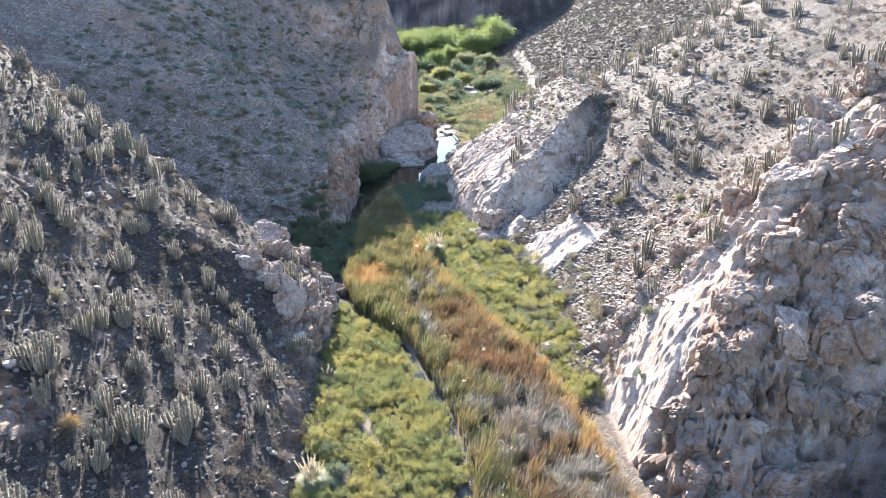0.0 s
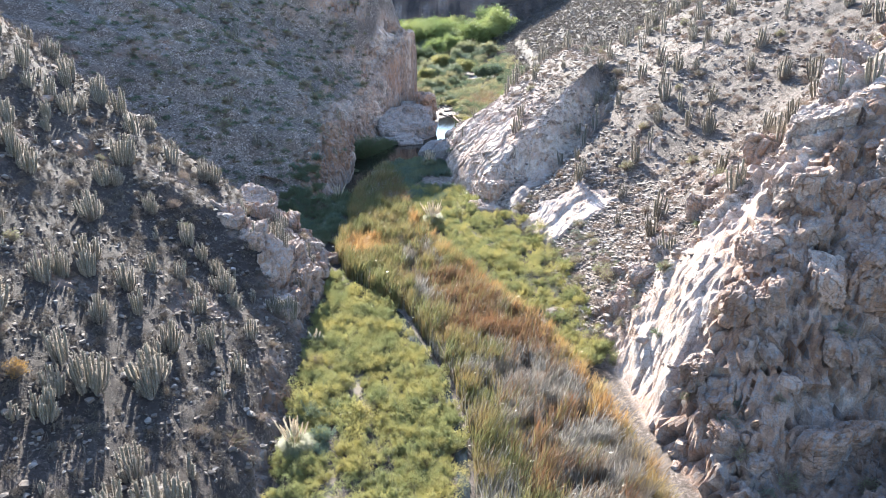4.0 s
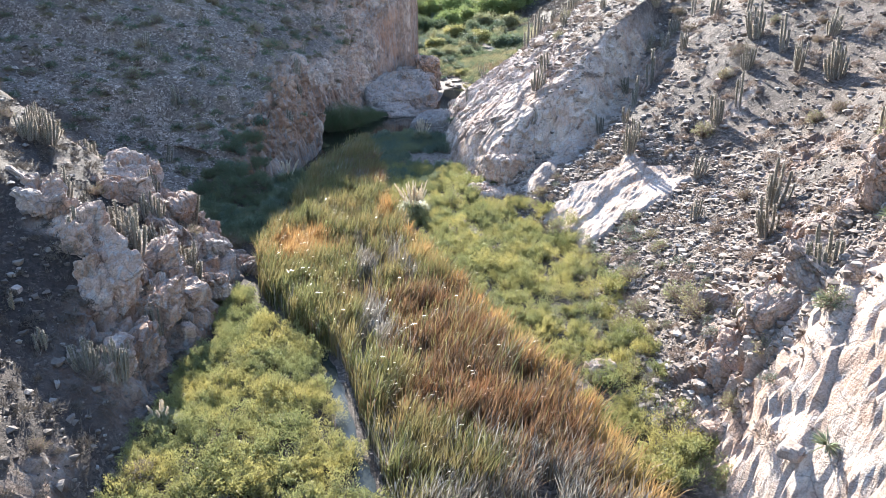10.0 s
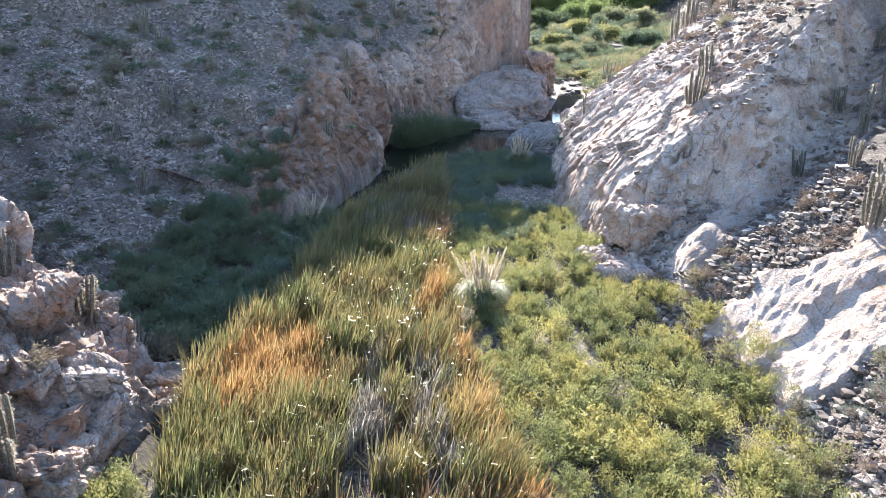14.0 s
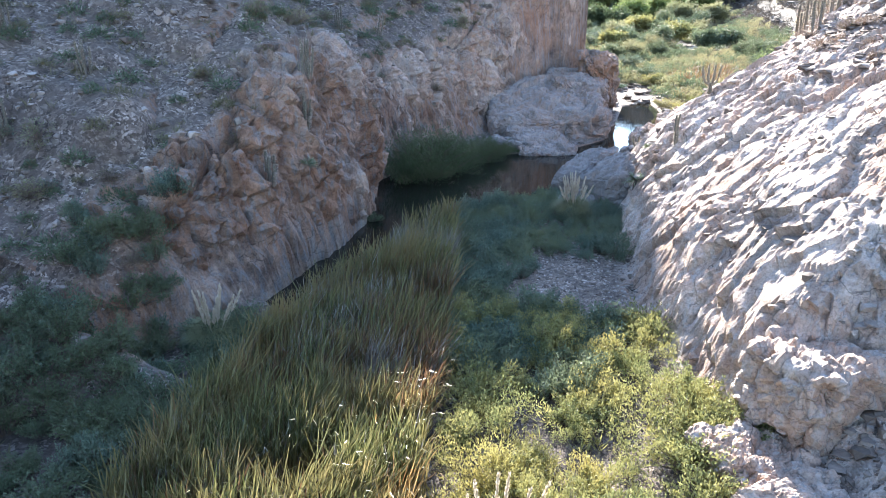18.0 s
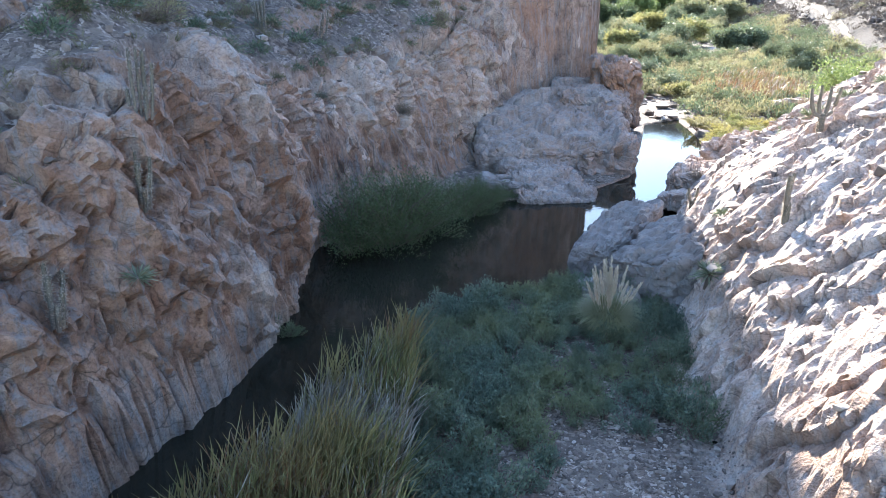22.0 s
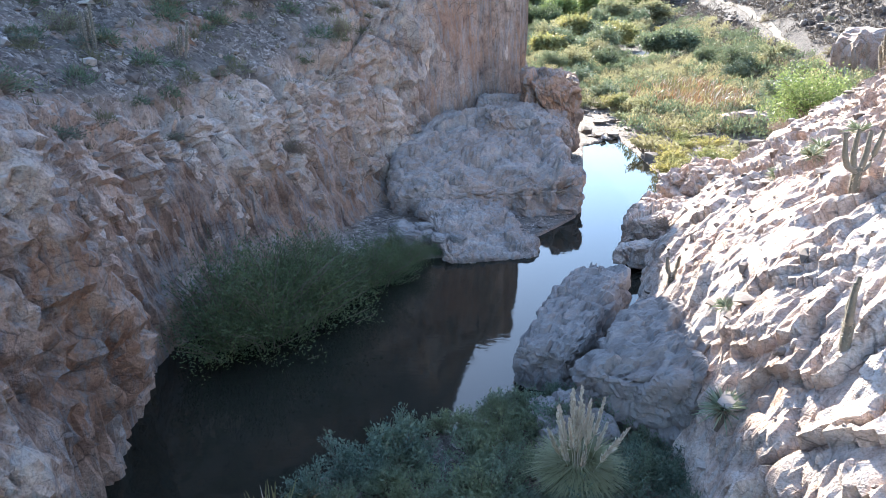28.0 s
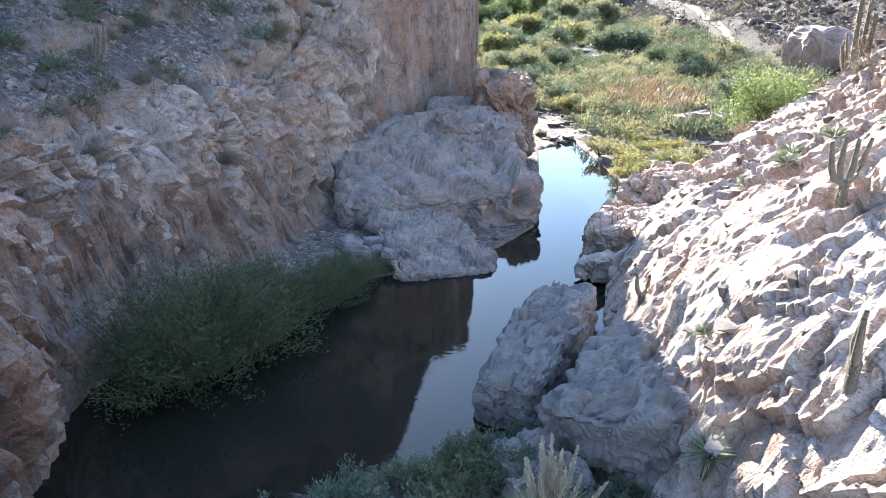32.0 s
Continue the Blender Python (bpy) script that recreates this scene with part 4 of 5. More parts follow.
def on_east_scree(x, y):
    d = x - foot_right(y)
    if d < -0.3 or on_slab(x, y):
        return False
    if 99 < y < 142 and d < 9.5:
        return RNG.random() < 0.06
    return RNG.random() < (1.0 if d < 16 else 0.35) * (0.3 + max(0.0, math.sin(0.8 * x + 1.7 * math.sin(0.45 * y)) * math.sin(0.7 * y + 1.9 * math.sin(0.5 * x))) * 1.6)


stone_field("scree", "grey-pink angular scree covering the sunny slope", sow(24000, (0, 56, 46, 150), 0.12, on_east_scree, 21), 0.035, 0.36, 22, m_stone)
stone_field("scree", "dark grey scree on the cactus hillside", sow(14000, (-46, 27, -9.5, 90), 0.14, lambda x, y: foot_left(y) - x > -0.2, 23), 0.035, 0.28, 24, m_dim_stone)
stone_field("scree", "bluish shaded scree above the cliff and in the gully", sow(5000, (-40, 84, -13, 150), 0.16, lambda x, y: foot_left(y) - x > -1.0 and (y < 100 or foot_left(y) - x > 2.0), 25), 0.05, 0.32, 26, m_stone)
stone_field("scree", "pinkish tumbled stones at the foot of the sunny slope", sow(9000, (6, 58, 30, 100), 0.1, lambda x, y: -0.4 < x - foot_right(y) < 11 and not on_slab(x, y) and RNG.random() < 0.25 + 0.75 * max(0.0, math.sin(0.9 * x + math.sin(0.7 * y)) * math.sin(0.6 * y + 1.3 * math.sin(0.8 * x))), 20), 0.06, 0.30, 19, m_stone)
stone_field("scree", "dark rubble on the far hillside beside the track", sow(5000, (12, 160, 70, 300), 0.4, lambda x, y: x > foot_right(y) + 0.5 and abs(x - 25.5) > 1.5, 18), 0.2, 0.9, 17, m_dim_stone)
stone_field("river_gravel", "pale river gravel beside the shaded shrubs", sow(2600, (-4.6, 105, 1.8, 114.5), 0.1, lambda x, y: x < foot_right(y) + 0.3, 27), 0.025, 0.12, 28, m_stone)
stone_field("river_stones", "rounded stones along the far river banks", sow(900, (-4, 140, 22, 200), 0.3, lambda x, y: foot_left(y) < x < foot_right(y) + 3 and inside(x, y, POOL) < -0.2, 29), 0.1, 0.7, 30, m_stone)


# ---- strips that lie on the ground ----
def strip(name, label, category, line, width, material, lift, material_edge=0.15, seed=0):
    pts, rng = [], np.random.default_rng(seed)
    line = np.array(line, float)
    for a, b in zip(line[:-1], line[1:]):
        n = max(2, int(np.hypot(*(b - a)) / 0.5))
        pts += [a + (b - a) * k / n for k in range(n)]
    pts = np.array(pts + [line[-1]])
    side = np.gradient(pts, axis=0)
    side = unit(np.stack([-side[:, 1], side[:, 0]], -1))
    rows = []
    for k in np.linspace(-1, 1, 5):
        p = pts + side * (k * width * (0.5 + material_edge * rng.normal(size=len(pts))))[:, None]
        rows.append(np.stack([p[:, 0], p[:, 1], [top_of(x, y)[0] + lift for x, y in p]], -1))
    P = np.stack(rows, 1)
    ob = new(name, mesh_of(name, P.reshape(-1, 3), grid_faces(5, len(pts)), material, True))
    return tagged(ob, label, category, kind="structure")


strip("stream", "narrow glinting stream between shrubs and reeds", "stream", ((1.6, 30), (1.5, 40), (1.4, 45), (0.7, 50), (0.3, 53.5), (-1.4, 58), (-3.0, 63), (-4.0, 65.6), (-5.6, 69)), 0.75, m_stream, 0.05, 0.08, 1)
strip("footpath", "dusty beaten footpath through the river shrubs", "path", ((-6.8, 34), (-6.6, 44), (-6.2, 52), (-6.6, 57), (-8.0, 61)), 0.6, m_path, 0.04, 0.16, 2)
strip("track", "pale dirt track climbing the far hillside", "road", ((22.8, 192), (23.8, 201), (25, 212), (25.5, 224), (26.3, 240), (27, 260), (26.4, 284)), 0.9, m_path, 0.12, 0.05, 3)
strip("sandbar", "bright sandbar beside the far river bend", "sand", ((8.0, 215.5), (9.4, 218), (11, 221), (13.4, 225)), 3.4, m_track, 0.2, 0.1, 4)
strip("road", "dusty road cut into the far hillside", "road", ((26.4, 284), (33, 266), (39, 249), (48.5, 227), (57, 215), (72, 204)), 0.8, m_path, 0.12, 0.05, 5)


# ---- plants ----
def shrub_model(name, label, category, leaf, seed, height=1.3, spread_r=0.9, sprigs=60, leaves=16, length=0.11, width=0.022, upright=0.6, group="", stem=None):
    """A bush of many leafy sprigs on woody stems."""
    rng = np.random.default_rng(seed)
    root = new(name)
    root.empty_display_size = 0.2
    heads = 9
    ha, hr = np.arange(heads) * 2.4 + rng.uniform(-0.5, 0.5, heads), spread_r * 0.8 * np.sqrt((np.arange(heads) + 0.3) / heads)
    hh = height * rng.uniform(0.55, 1.05, heads) * (1 - 0.35 * (hr / spread_r) ** 2)
    k = rng.integers(0, heads, sprigs)
    b, q = rng.uniform(0, 6.283, sprigs), np.sqrt(rng.random(sprigs)) * spread_r * 0.36
    px, py = hr[k] * np.cos(ha[k]) + q * np.cos(b), hr[k] * np.sin(ha[k]) + q * np.sin(b)
    a, r = np.arctan2(py, px), np.minimum(np.hypot(px, py), spread_r)
    top = np.stack([px, py, hh[k] * (0.55 + 0.45 * np.sqrt(np.clip(1 - (q / (0.37 * spread_r)) ** 2, 0, 1))) * rng.uniform(0.78, 1.12, sprigs)], -1)
    foot = top * (0.25, 0.25, 0.0)
    out = unit(np.stack([np.cos(a) * (r / spread_r), np.sin(a) * (r / spread_r), np.full(sprigs, upright)], -1))
    start = top - out * height * 0.38
    pieces = []
    for k in range(leaves):
        f = ((k + rng.random(sprigs)) / leaves)[:, None]
        base = start + (top - start) * f + rng.normal(0, 0.035 * height, (sprigs, 3))
        way = unit(out + rng.normal(0, 0.62, (sprigs, 3)))
        pieces.append(leaf_quads(base, way, length * rng.uniform(0.7, 1.2, sprigs), width * rng.uniform(0.8, 1.3, sprigs), rng))
    v, f = joined(pieces)
    part("crown", mesh_of("crown", v, f, leaf), root)
    some = [tube([foot[k], (foot[k] + start[k]) * 0.5 + rng.normal(0, 0.03, 3), start[k], top[k]], (0.022, 0.016, 0.01, 0.004), 3) for k in range(0, sprigs, 3)]
    v, f = joined(some)
    part("woody_base", mesh_of("woody_base", v, f, stem or m_stem), root)
    return tagged(root, label, category, group)


def dry_shrub_model(name, label, seed, height=0.9, radius=0.8, twigs=170, leafy=0.5, leaf=None, group=""):
    """A rounded thorny bush of bare twigs with a few dry leaves."""
    rng = np.random.default_rng(seed)
    root = new(name)
    way = unit(np.stack([rng.normal(size=twigs), rng.normal(size=twigs), np.abs(rng.normal(size=twigs)) * 0.9 + 0.15], -1))
    reach = way * (radius, radius, height) * rng.uniform(0.6, 1.05, (twigs, 1))
    mid = reach * 0.5 + rng.normal(0, 0.07, (twigs, 3))
    side = unit(np.cross(way, rng.normal(size=(twigs, 3)))) * 0.012
    base = rng.normal(0, 0.06, (twigs, 3)) * (1, 1, 0)
    v = np.concatenate([np.stack([base - side, base + side, mid + side * 0.8, mid - side * 0.8], 1).reshape(-1, 3),
                        np.stack([mid - side * 0.8, mid + side * 0.8, reach + side * 0.3, reach - side * 0.3], 1).reshape(-1, 3)])
    more = []
    for k in range(3):
        b = mid + (reach - mid) * rng.random((twigs, 1))
        more.append(leaf_quads(b, unit(way + rng.normal(0, 0.7, (twigs, 3))), 0.25 * height * rng.uniform(0.5, 1.1, twigs), 0.008, rng))
    v2, f2 = joined([(v, np.arange(8 * twigs).reshape(-1, 4))] + more)
    part("branchwork", mesh_of("branchwork", v2, f2, m_dry_twig), root)
    n = int(twigs * 5 * leafy)
    k = rng.integers(0, twigs, n)
    b = mid[k] + (reach[k] - mid[k]) * rng.uniform(0.2, 1.05, (n, 1)) + rng.normal(0, 0.05, (n, 3))
    b[:, 2] = np.maximum(b[:, 2], 0.03)
    v3, f3 = leaf_quads(b, unit(way[k] + rng.normal(0, 0.7, (n, 3))), 0.075 * rng.uniform(0.6, 1.3, n), 0.02, rng)
    part("foliage", mesh_of("foliage", v3, f3, leaf or m_dry_leaf), root)
    return tagged(root, label, "shrub", group)


def cactus_stem(height, radius, bend, seed):
    """One ribbed column with its spines: skin mesh and spine mesh about the origin."""
    rng = np.random.default_rng(seed)
    ribs, rings = 7, 8
    vs, n = [], ribs * 2
    ang = np.arange(n) * 2 * np.pi / n
    edge = np.where(np.arange(n) % 2 == 0, 1.0, 0.72)
    zs = np.concatenate([np.linspace(0, 0.93, rings - 2), [0.975, 1.0]])
    for i, t in enumerate(zs):
        r = radius * (0.8 + 0.25 * min(t * 3, 1)) * (1.0 if t < 0.95 else (0.72 if t < 0.99 else 0.12)) * (1 + 0.04 * rng.normal())
        c = np.array([bend[0] * t * (1.7 - 0.7 * t), bend[1] * t * (1.7 - 0.7 * t), t * height])
        vs.append(np.stack([c[0] + r * edge * np.cos(ang), c[1] + r * edge * np.sin(ang), np.full(n, c[2])], -1))
    v = np.concatenate(vs)
    f = [(i * n + k, i * n + (k + 1) % n, (i + 1) * n + (k + 1) % n, (i + 1) * n + k) for i in range(rings - 1) for k in range(n)]
    m = 190
    t = rng.random(m) ** 0.6
    a = rng.integers(0, ribs, m) * 2 * np.pi / ribs
    out = np.stack([np.cos(a), np.sin(a), 0 * a], -1)
    base = np.stack([bend[0] * t * (1.7 - 0.7 * t), bend[1] * t * (1.7 - 0.7 * t), t * height], -1) + out * radius * 0.95
    way = unit(out + rng.normal(0, 0.6, (m, 3)) + (0, 0, 0.5))
    spine = leaf_quads(base, way, 0.08 * rng.uniform(0.6, 1.4, m), 0.0085, rng)
    return (v, np.array(f)), spine


def cactus_model(label, seed, count, height, lean, group, name="columnar_cactus"):
    """A clump of columns that rise from one base."""
    rng = np.random.default_rng(seed)
    root, skins, spines = new(name), [], []
    for k in range(count):
        a = k * 2.4 + rng.uniform(-0.4, 0.4)
        far = 0.06 + 0.115 * math.sqrt(k)
        h = 1.12 * height * rng.uniform(0.42, 1.08) * (1.0 - 0.25 * k / max(count, 1))
        skin, spine = cactus_stem(h, rng.uniform(0.048, 0.070), (lean * far * math.cos(a), lean * far * math.sin(a)), seed * 50 + k)
        at = np.array((far * math.cos(a) * 0.85, far * math.sin(a) * 0.85, -0.05))
        if k < 5:
            both = mesh_of("stem", *joined([skin, spine]), m_cactus, True)
            both.materials.append(m_spine)
            both.polygons.foreach_set("material_index", np.repeat([0, 1], [len(skin[1]), len(spine[1])]).astype(np.int32))
            part("stem", both, root).location = at
        else:
            skins.append((skin[0] + at, skin[1]))
            spines.append((spine[0] + at, spine[1]))
    if skins:
        n = [len(joined(x)[1]) for x in (skins, spines)]
        both = mesh_of("offshoot", *joined(skins + spines), m_cactus, True)
        both.materials.append(m_spine)
        both.polygons.foreach_set("material_index", np.repeat([0, 1], n).astype(np.int32))
        part("offshoot", both, root)
    return tagged(root, label, "cactus", group)


def candelabra_cactus(at, height, arms, turn, seed, label):
    rng = np.random.default_rng(seed)
    root = new("columnar_cactus")
    trunk, spine = cactus_stem(height * 0.45, 0.12, (0, 0), seed)
    t = part("trunk", mesh_of("trunk", *trunk, m_cactus, True), root)
    tagged(part("spine_coat", mesh_of("spine_coat", *spine, m_spine), t), kind="stuff")
    for k in range(arms):
        a = (k - (arms - 1) / 2) * 0.26
        pts = [(0, 0, height * 0.36), (a * 0.9, 0.05 * (k % 2), height * 0.46), (a * 1.25, 0.08 * (k % 2), height * 0.6), (a * 1.5, 0, height * rng.uniform(0.88, 1.0))]
        arm = part("arm", mesh_of("arm", *tube(pts, (0.07, 0.085, 0.08, 0.05), 8), m_cactus, True), root)
        n = 160
        f = rng.random(n)
        b = np.stack([np.interp(f, (0, .2, .45, 1), [p[c] for p in pts]) for c in range(3)], -1)
        o = unit(rng.normal(size=(n, 3)) * (1, 1, 0.2))
        tagged(part("spine_coat", mesh_of("spine_coat", *leaf_quads(b + o * 0.07, unit(o + (0, 0, 0.3)), 0.05, 0.0035, rng), m_spine), arm), kind="stuff")
    z, _ = top_of(*at)
    root.matrix_basis = pose(*at, z - 0.05, 0, 0, turn)
    return tagged(root, label, "cactus")


def pampas(at, height, plumes, seed, label, radius=1.15):
    """A tussock of arching leaves with upright feathery plumes."""
    rng = np.random.default_rng(seed)
    root = new("pampas_grass")
    n = 2000
    a = rng.uniform(0, 6.283, n)
    out = np.stack([np.cos(a), np.sin(a), 0 * a], -1)
    rise = rng.uniform(0.5, 1.1, n)[:, None]
    L = height * rng.uniform(0.5, 0.8, n)[:, None]
    base = out * rng.uniform(0, 0.32, (n, 1))
    p1 = base + (out * (1 - 0.6 * rise) * 0.45 + (0, 0, 1) * (0.35 + 0.3 * rise)) * L * 0.9
    p2 = p1 + (out * (1.0 - 0.5 * rise) * 0.42 + (0, 0, 1) * (rise * 0.36 - 0.30)) * L * radius
    side = np.stack([-np.sin(a), np.cos(a), 0 * a], -1) * 0.011
    v = np.concatenate([np.stack([base - side, base + side, p1 + side, p1 - side], 1).reshape(-1, 3),
                        np.stack([p1 - side, p1 + side, p2 + side * 0.15, p2 - side * 0.15], 1).reshape(-1, 3)])
    part("tussock", mesh_of("tussock", v, np.arange(8 * n).reshape(-1, 4), m_pampas_leaf), root, "grey-green arching leaves")
    for k in range(plumes):
        a = rng.uniform(0, 6.283)
        lean = rng.uniform(0.03, 0.5)
        tip = np.array([math.cos(a) * lean, math.sin(a) * lean, 1.0]) * height * rng.uniform(0.72, 1.0)
        start = tip * 0.62
        m = 210
        f = rng.random(m)[:, None]
        b = start + (tip - start) * f
        w = unit(unit(tip) + rng.normal(0, 0.22, (m, 3)))
        q = leaf_quads(b, w, 0.22 * (1.1 - 0.6 * f[:, 0]), 0.018, rng)
        stalk = tube([tip * 0.1, start, tip], (0.012, 0.009, 0.003), 3)
        part("plume", mesh_of("plume", *joined([q, stalk]), m_plume), root)
    z, _ = top_of(*at)
    root.location = (*at, z - 0.03)
    return tagged(root, label, "pampas grass")


def rosette(at, size, seed, label, name="puya", lift=0.0, stem=0.0):
    rng = np.random.default_rng(seed)
    root = new(name)
    n = 150
    a = rng.uniform(0, 6.283, n)
    up = rng.uniform(-0.15, 1.3, n)
    way = unit(np.stack([np.cos(a), np.sin(a), up], -1))
    v, f = leaf_quads(way * 0.06 + (0, 0, stem), way, size * rng.uniform(0.7, 1.1, n), 0.035 * size, rng, 0.15)
    part("leaf_rosette", mesh_of("leaf_rosette", v, f, m_puya_leaf), root)
    if stem:
        part("trunk", mesh_of("trunk", *tube([(0, 0, -0.1), (0.03, 0, stem * 0.6), (0, 0, stem + 0.05)], (0.17, 0.14, 0.1), 7), m_stem, True), root)
    z, _ = top_of(*at)
    root.location = (*at, z + lift)
    return tagged(root, label, "bromeliad")


def tree_model(name, label, leaf, seed, height, crown, clumps=70, per=46, size=0.2, category="tree"):
    """A tapered trunk with limbs and a crown of many leafy clumps."""
    rng = np.random.default_rng(seed)
    root = new(name)
    part("trunk", mesh_of("trunk", *tube([(0, 0, -0.2), (0.05, 0, height * 0.25), (0.1, 0.05, height * 0.55)], (height * 0.03, height * 0.024, height * 0.012), 7), m_stem, True), root)
    d = unit(rng.normal(size=(clumps, 3)) * (1, 1, 0.8))
    c = d * (crown, crown, height * 0.36) * rng.uniform(0.45, 1.0, (clumps, 1)) * (0.8 + 0.25 * np.sin(3 * np.arctan2(d[:, 1], d[:, 0]) + seed))[:, None] + (0, 0, height * 0.60)
    limbs = [tube([(0.05, 0, height * rng.uniform(0.2, 0.45)), c[k] * 0.5 + (0, 0, height * 0.22), c[k]], (height * 0.012, height * 0.007, 0.01), 4) for k in range(0, clumps, 4)]
    part("limb_frame", mesh_of("limb_frame", *joined(limbs), m_stem), root)
    k = rng.integers(0, clumps, clumps * per)
    b = c[k] + rng.normal(0, crown * 0.13, (len(k), 3))
    w = unit(rng.normal(size=(len(k), 3)) + d[k] * 0.6)
    part("crown", mesh_of("crown", *leaf_quads(b, w, size * rng.uniform(0.6, 1.3, len(k)), size * 0.24, rng), leaf), root)
    return tagged(root, label, category)


# reeds
def reed_bed(name, label, material, places, low, high, seed, lean=(0.07, -0.04), width=0.0150):
    """Upright blades, two to a place, each bent near its tip."""
    rng = np.random.default_rng(seed)
    p = np.repeat(np.array(places), 2, 0)
    n = len(p)
    p = p + rng.normal(0, 0.05, (n, 2))
    z = np.maximum(land(p[:, 0], p[:, 1]) - 0.1, -0.4)
    base = np.stack([p[:, 0], p[:, 1], z], -1)
    wave = 0.6 * smooth_noise(base, 3.0, seed) + 0.8 * smooth_noise(base, 0.9, seed + 1)
    h = rng.uniform(low, high, n) * (1 + 0.22 * wave)
    a = rng.uniform(0, 6.283, n)
    tilt = np.stack([np.cos(a), np.sin(a), 0 * a], -1) * rng.uniform(0.0, 0.29, (n, 1)) + np.array([lean[0], lean[1], 0]) * (1 + 0.8 * wave[:, None])
    side = np.stack([-np.sin(a), np.cos(a), 0 * a], -1) * (width * rng.uniform(0.7, 1.3, (n, 1)))
    H = h[:, None]
    m1 = base + ((0, 0, 1) + tilt * 0.6) * H * 0.55
    m2 = base + ((0, 0, 0.86) + tilt * 1.3) * H
    bendy = rng.random((n, 1)) ** 3
    tip = m2 + (tilt * 2.2 + (0, 0, 1) * (0.9 - 1.05 * bendy)) * H * 0.17
    v = np.concatenate([np.stack([base - side, base + side, m1 + side, m1 - side], 1).reshape(-1, 3),
                        np.stack([m1 - side, m1 + side, m2 + side * 0.8, m2 - side * 0.8], 1).reshape(-1, 3),
                        np.stack([m2 - side * 0.8, m2 + side * 0.8, tip + side * 0.1, tip - side * 0.1], 1).reshape(-1, 3)])
    # blades keep one shade from foot to tip, so weld their three lengths
    i = np.arange(n)[:, None]
    faces = np.concatenate([4 * i + (0, 1, 2, 3), np.concatenate([4 * i + 3, 4 * i + 2, 4 * n + 4 * i + 2, 4 * n + 4 * i + 3], 1),
                            np.concatenate([4 * n + 4 * i + 3, 4 * n + 4 * i + 2, 8 * n + 4 * i + 2, 8 * n + 4 * i + 3], 1)])
    used = np.unique(faces)
    back = np.zeros(12 * n, int)
    back[used] = np.arange(len(used))
    ob = new(name, mesh_of(name, v[used], back[faces], material))
    return tagged(ob, label, "reeds", kind="stuff")


def reed_kind(x, y):
    """Which reeds stand at a place: the bed changes from dead to brown to green along the stream."""
    p = np.stack([x, y, 0 * x], -1)
    r = np.random.default_rng(6)
    n = fractal(p, 7.0, 91, 3) + r.normal(0, 0.32, len(x))
    n2 = fractal(p, 3.0, 92, 3) + r.normal(0, 0.35, len(x))
    f = np.clip((x - np.interp(y, *zip(*REED_WEST))) / (np.interp(y, *zip(*REED_EAST)) - np.interp(y, *zip(*REED_WEST)) + 0.1), 0, 1)
    kind = np.full(len(x), 1)                                             # green
    kind = np.where((y < 75) & (f > 0.34 + 0.25 * n), 2, kind)            # brown
    kind = np.where((y < 57 + 4 * n) & (n2 > -0.15), 4, kind)             # dead and silvery
    kind = np.where((f > 0.88 + 0.10 * n2) & (y < 72), 3, kind)           # orange along the eastern edge
    kind = np.where((np.hypot(x + 8.6, (y - 80.0) * 0.7) < 2.4 + 1.3 * n2), 3, kind)
    kind = np.where(np.hypot(x + 3.5, (y - 90) * 0.45) < 1.1 + 0.5 * n2, 3, kind)
    kind = np.where(np.hypot(x + 4.7, (y - 97.6) * 0.6) < 0.8 + 0.5 * n2, 3, kind)
    kind = np.where((y > 72) & (y < 104) & (f > 0.88 + 0.1 * n2) & (n > -0.1), 3, kind)
    # lanes of bent reeds, silvery to paint the sun glinting on them
    for line in (((66, -1.4), (72, -2.3), (77, -3.4), (84, -4.8)), ((76, 0.2), (79.3, -1.7), (86, -3.6))):
        lane = np.interp(y, *zip(*line))
        kind = np.where((np.abs(x - lane) < 0.55 + 0.5 * n2) & (y > line[0][0]) & (y < line[-1][0]), 4, kind)
    # past y 97 more dead and brown blades, greying the bed for its shade
    kind = np.where((y > 97) & (n2 > 0.25), 4, kind)
    kind = np.where((y > 97) & (n < -0.6), 2, kind)
    odd = r.random(len(x))
    # stray silvery blades everywhere, as dead reeds and painted glints
    kind = np.where((odd < 0.12) & (kind != 3), 4, kind)
    kind = np.where((odd > 0.8) & (kind == 2), 1, kind)
    return np.where((odd > 0.9) & (kind == 1), 2, kind)


rng = np.random.default_rng(5)
rx, ry = rng.uniform(-14, 14.5, 185000), rng.uniform(34, 120, 185000)
keep = (rx > np.interp(ry, *zip(*REED_WEST))) & (rx < np.interp(ry, *zip(*REED_EAST)))
thin = fractal(np.stack([rx, ry, 0 * rx], -1), 1.1, 95, 2)
keep &= (thin > -0.30)
rx, ry = rx[keep], ry[keep]
kinds = reed_kind(rx, ry)
for kind, name, label, material, low, high in (
        (1, "green_reeds", "tall green cattail reeds with pale tips in the river bed", m_reed_green, 1.7, 2.5),
        (2, "brown_reeds", "reddish-brown dry reeds in the river bed", m_reed_brown, 1.5, 2.2),
        (3, "orange_reeds", "orange autumn reeds at the edge of the bed", m_reed_orange, 1.4, 2.1),
        (4, "dead_reeds", "silvery dead reeds bent by the wind", m_reed_dead, 1.2, 2.0)):
    k = kinds == kind
    reed_bed(name, label, material, np.stack([rx[k], ry[k]], -1), low, high, 200 + kind)

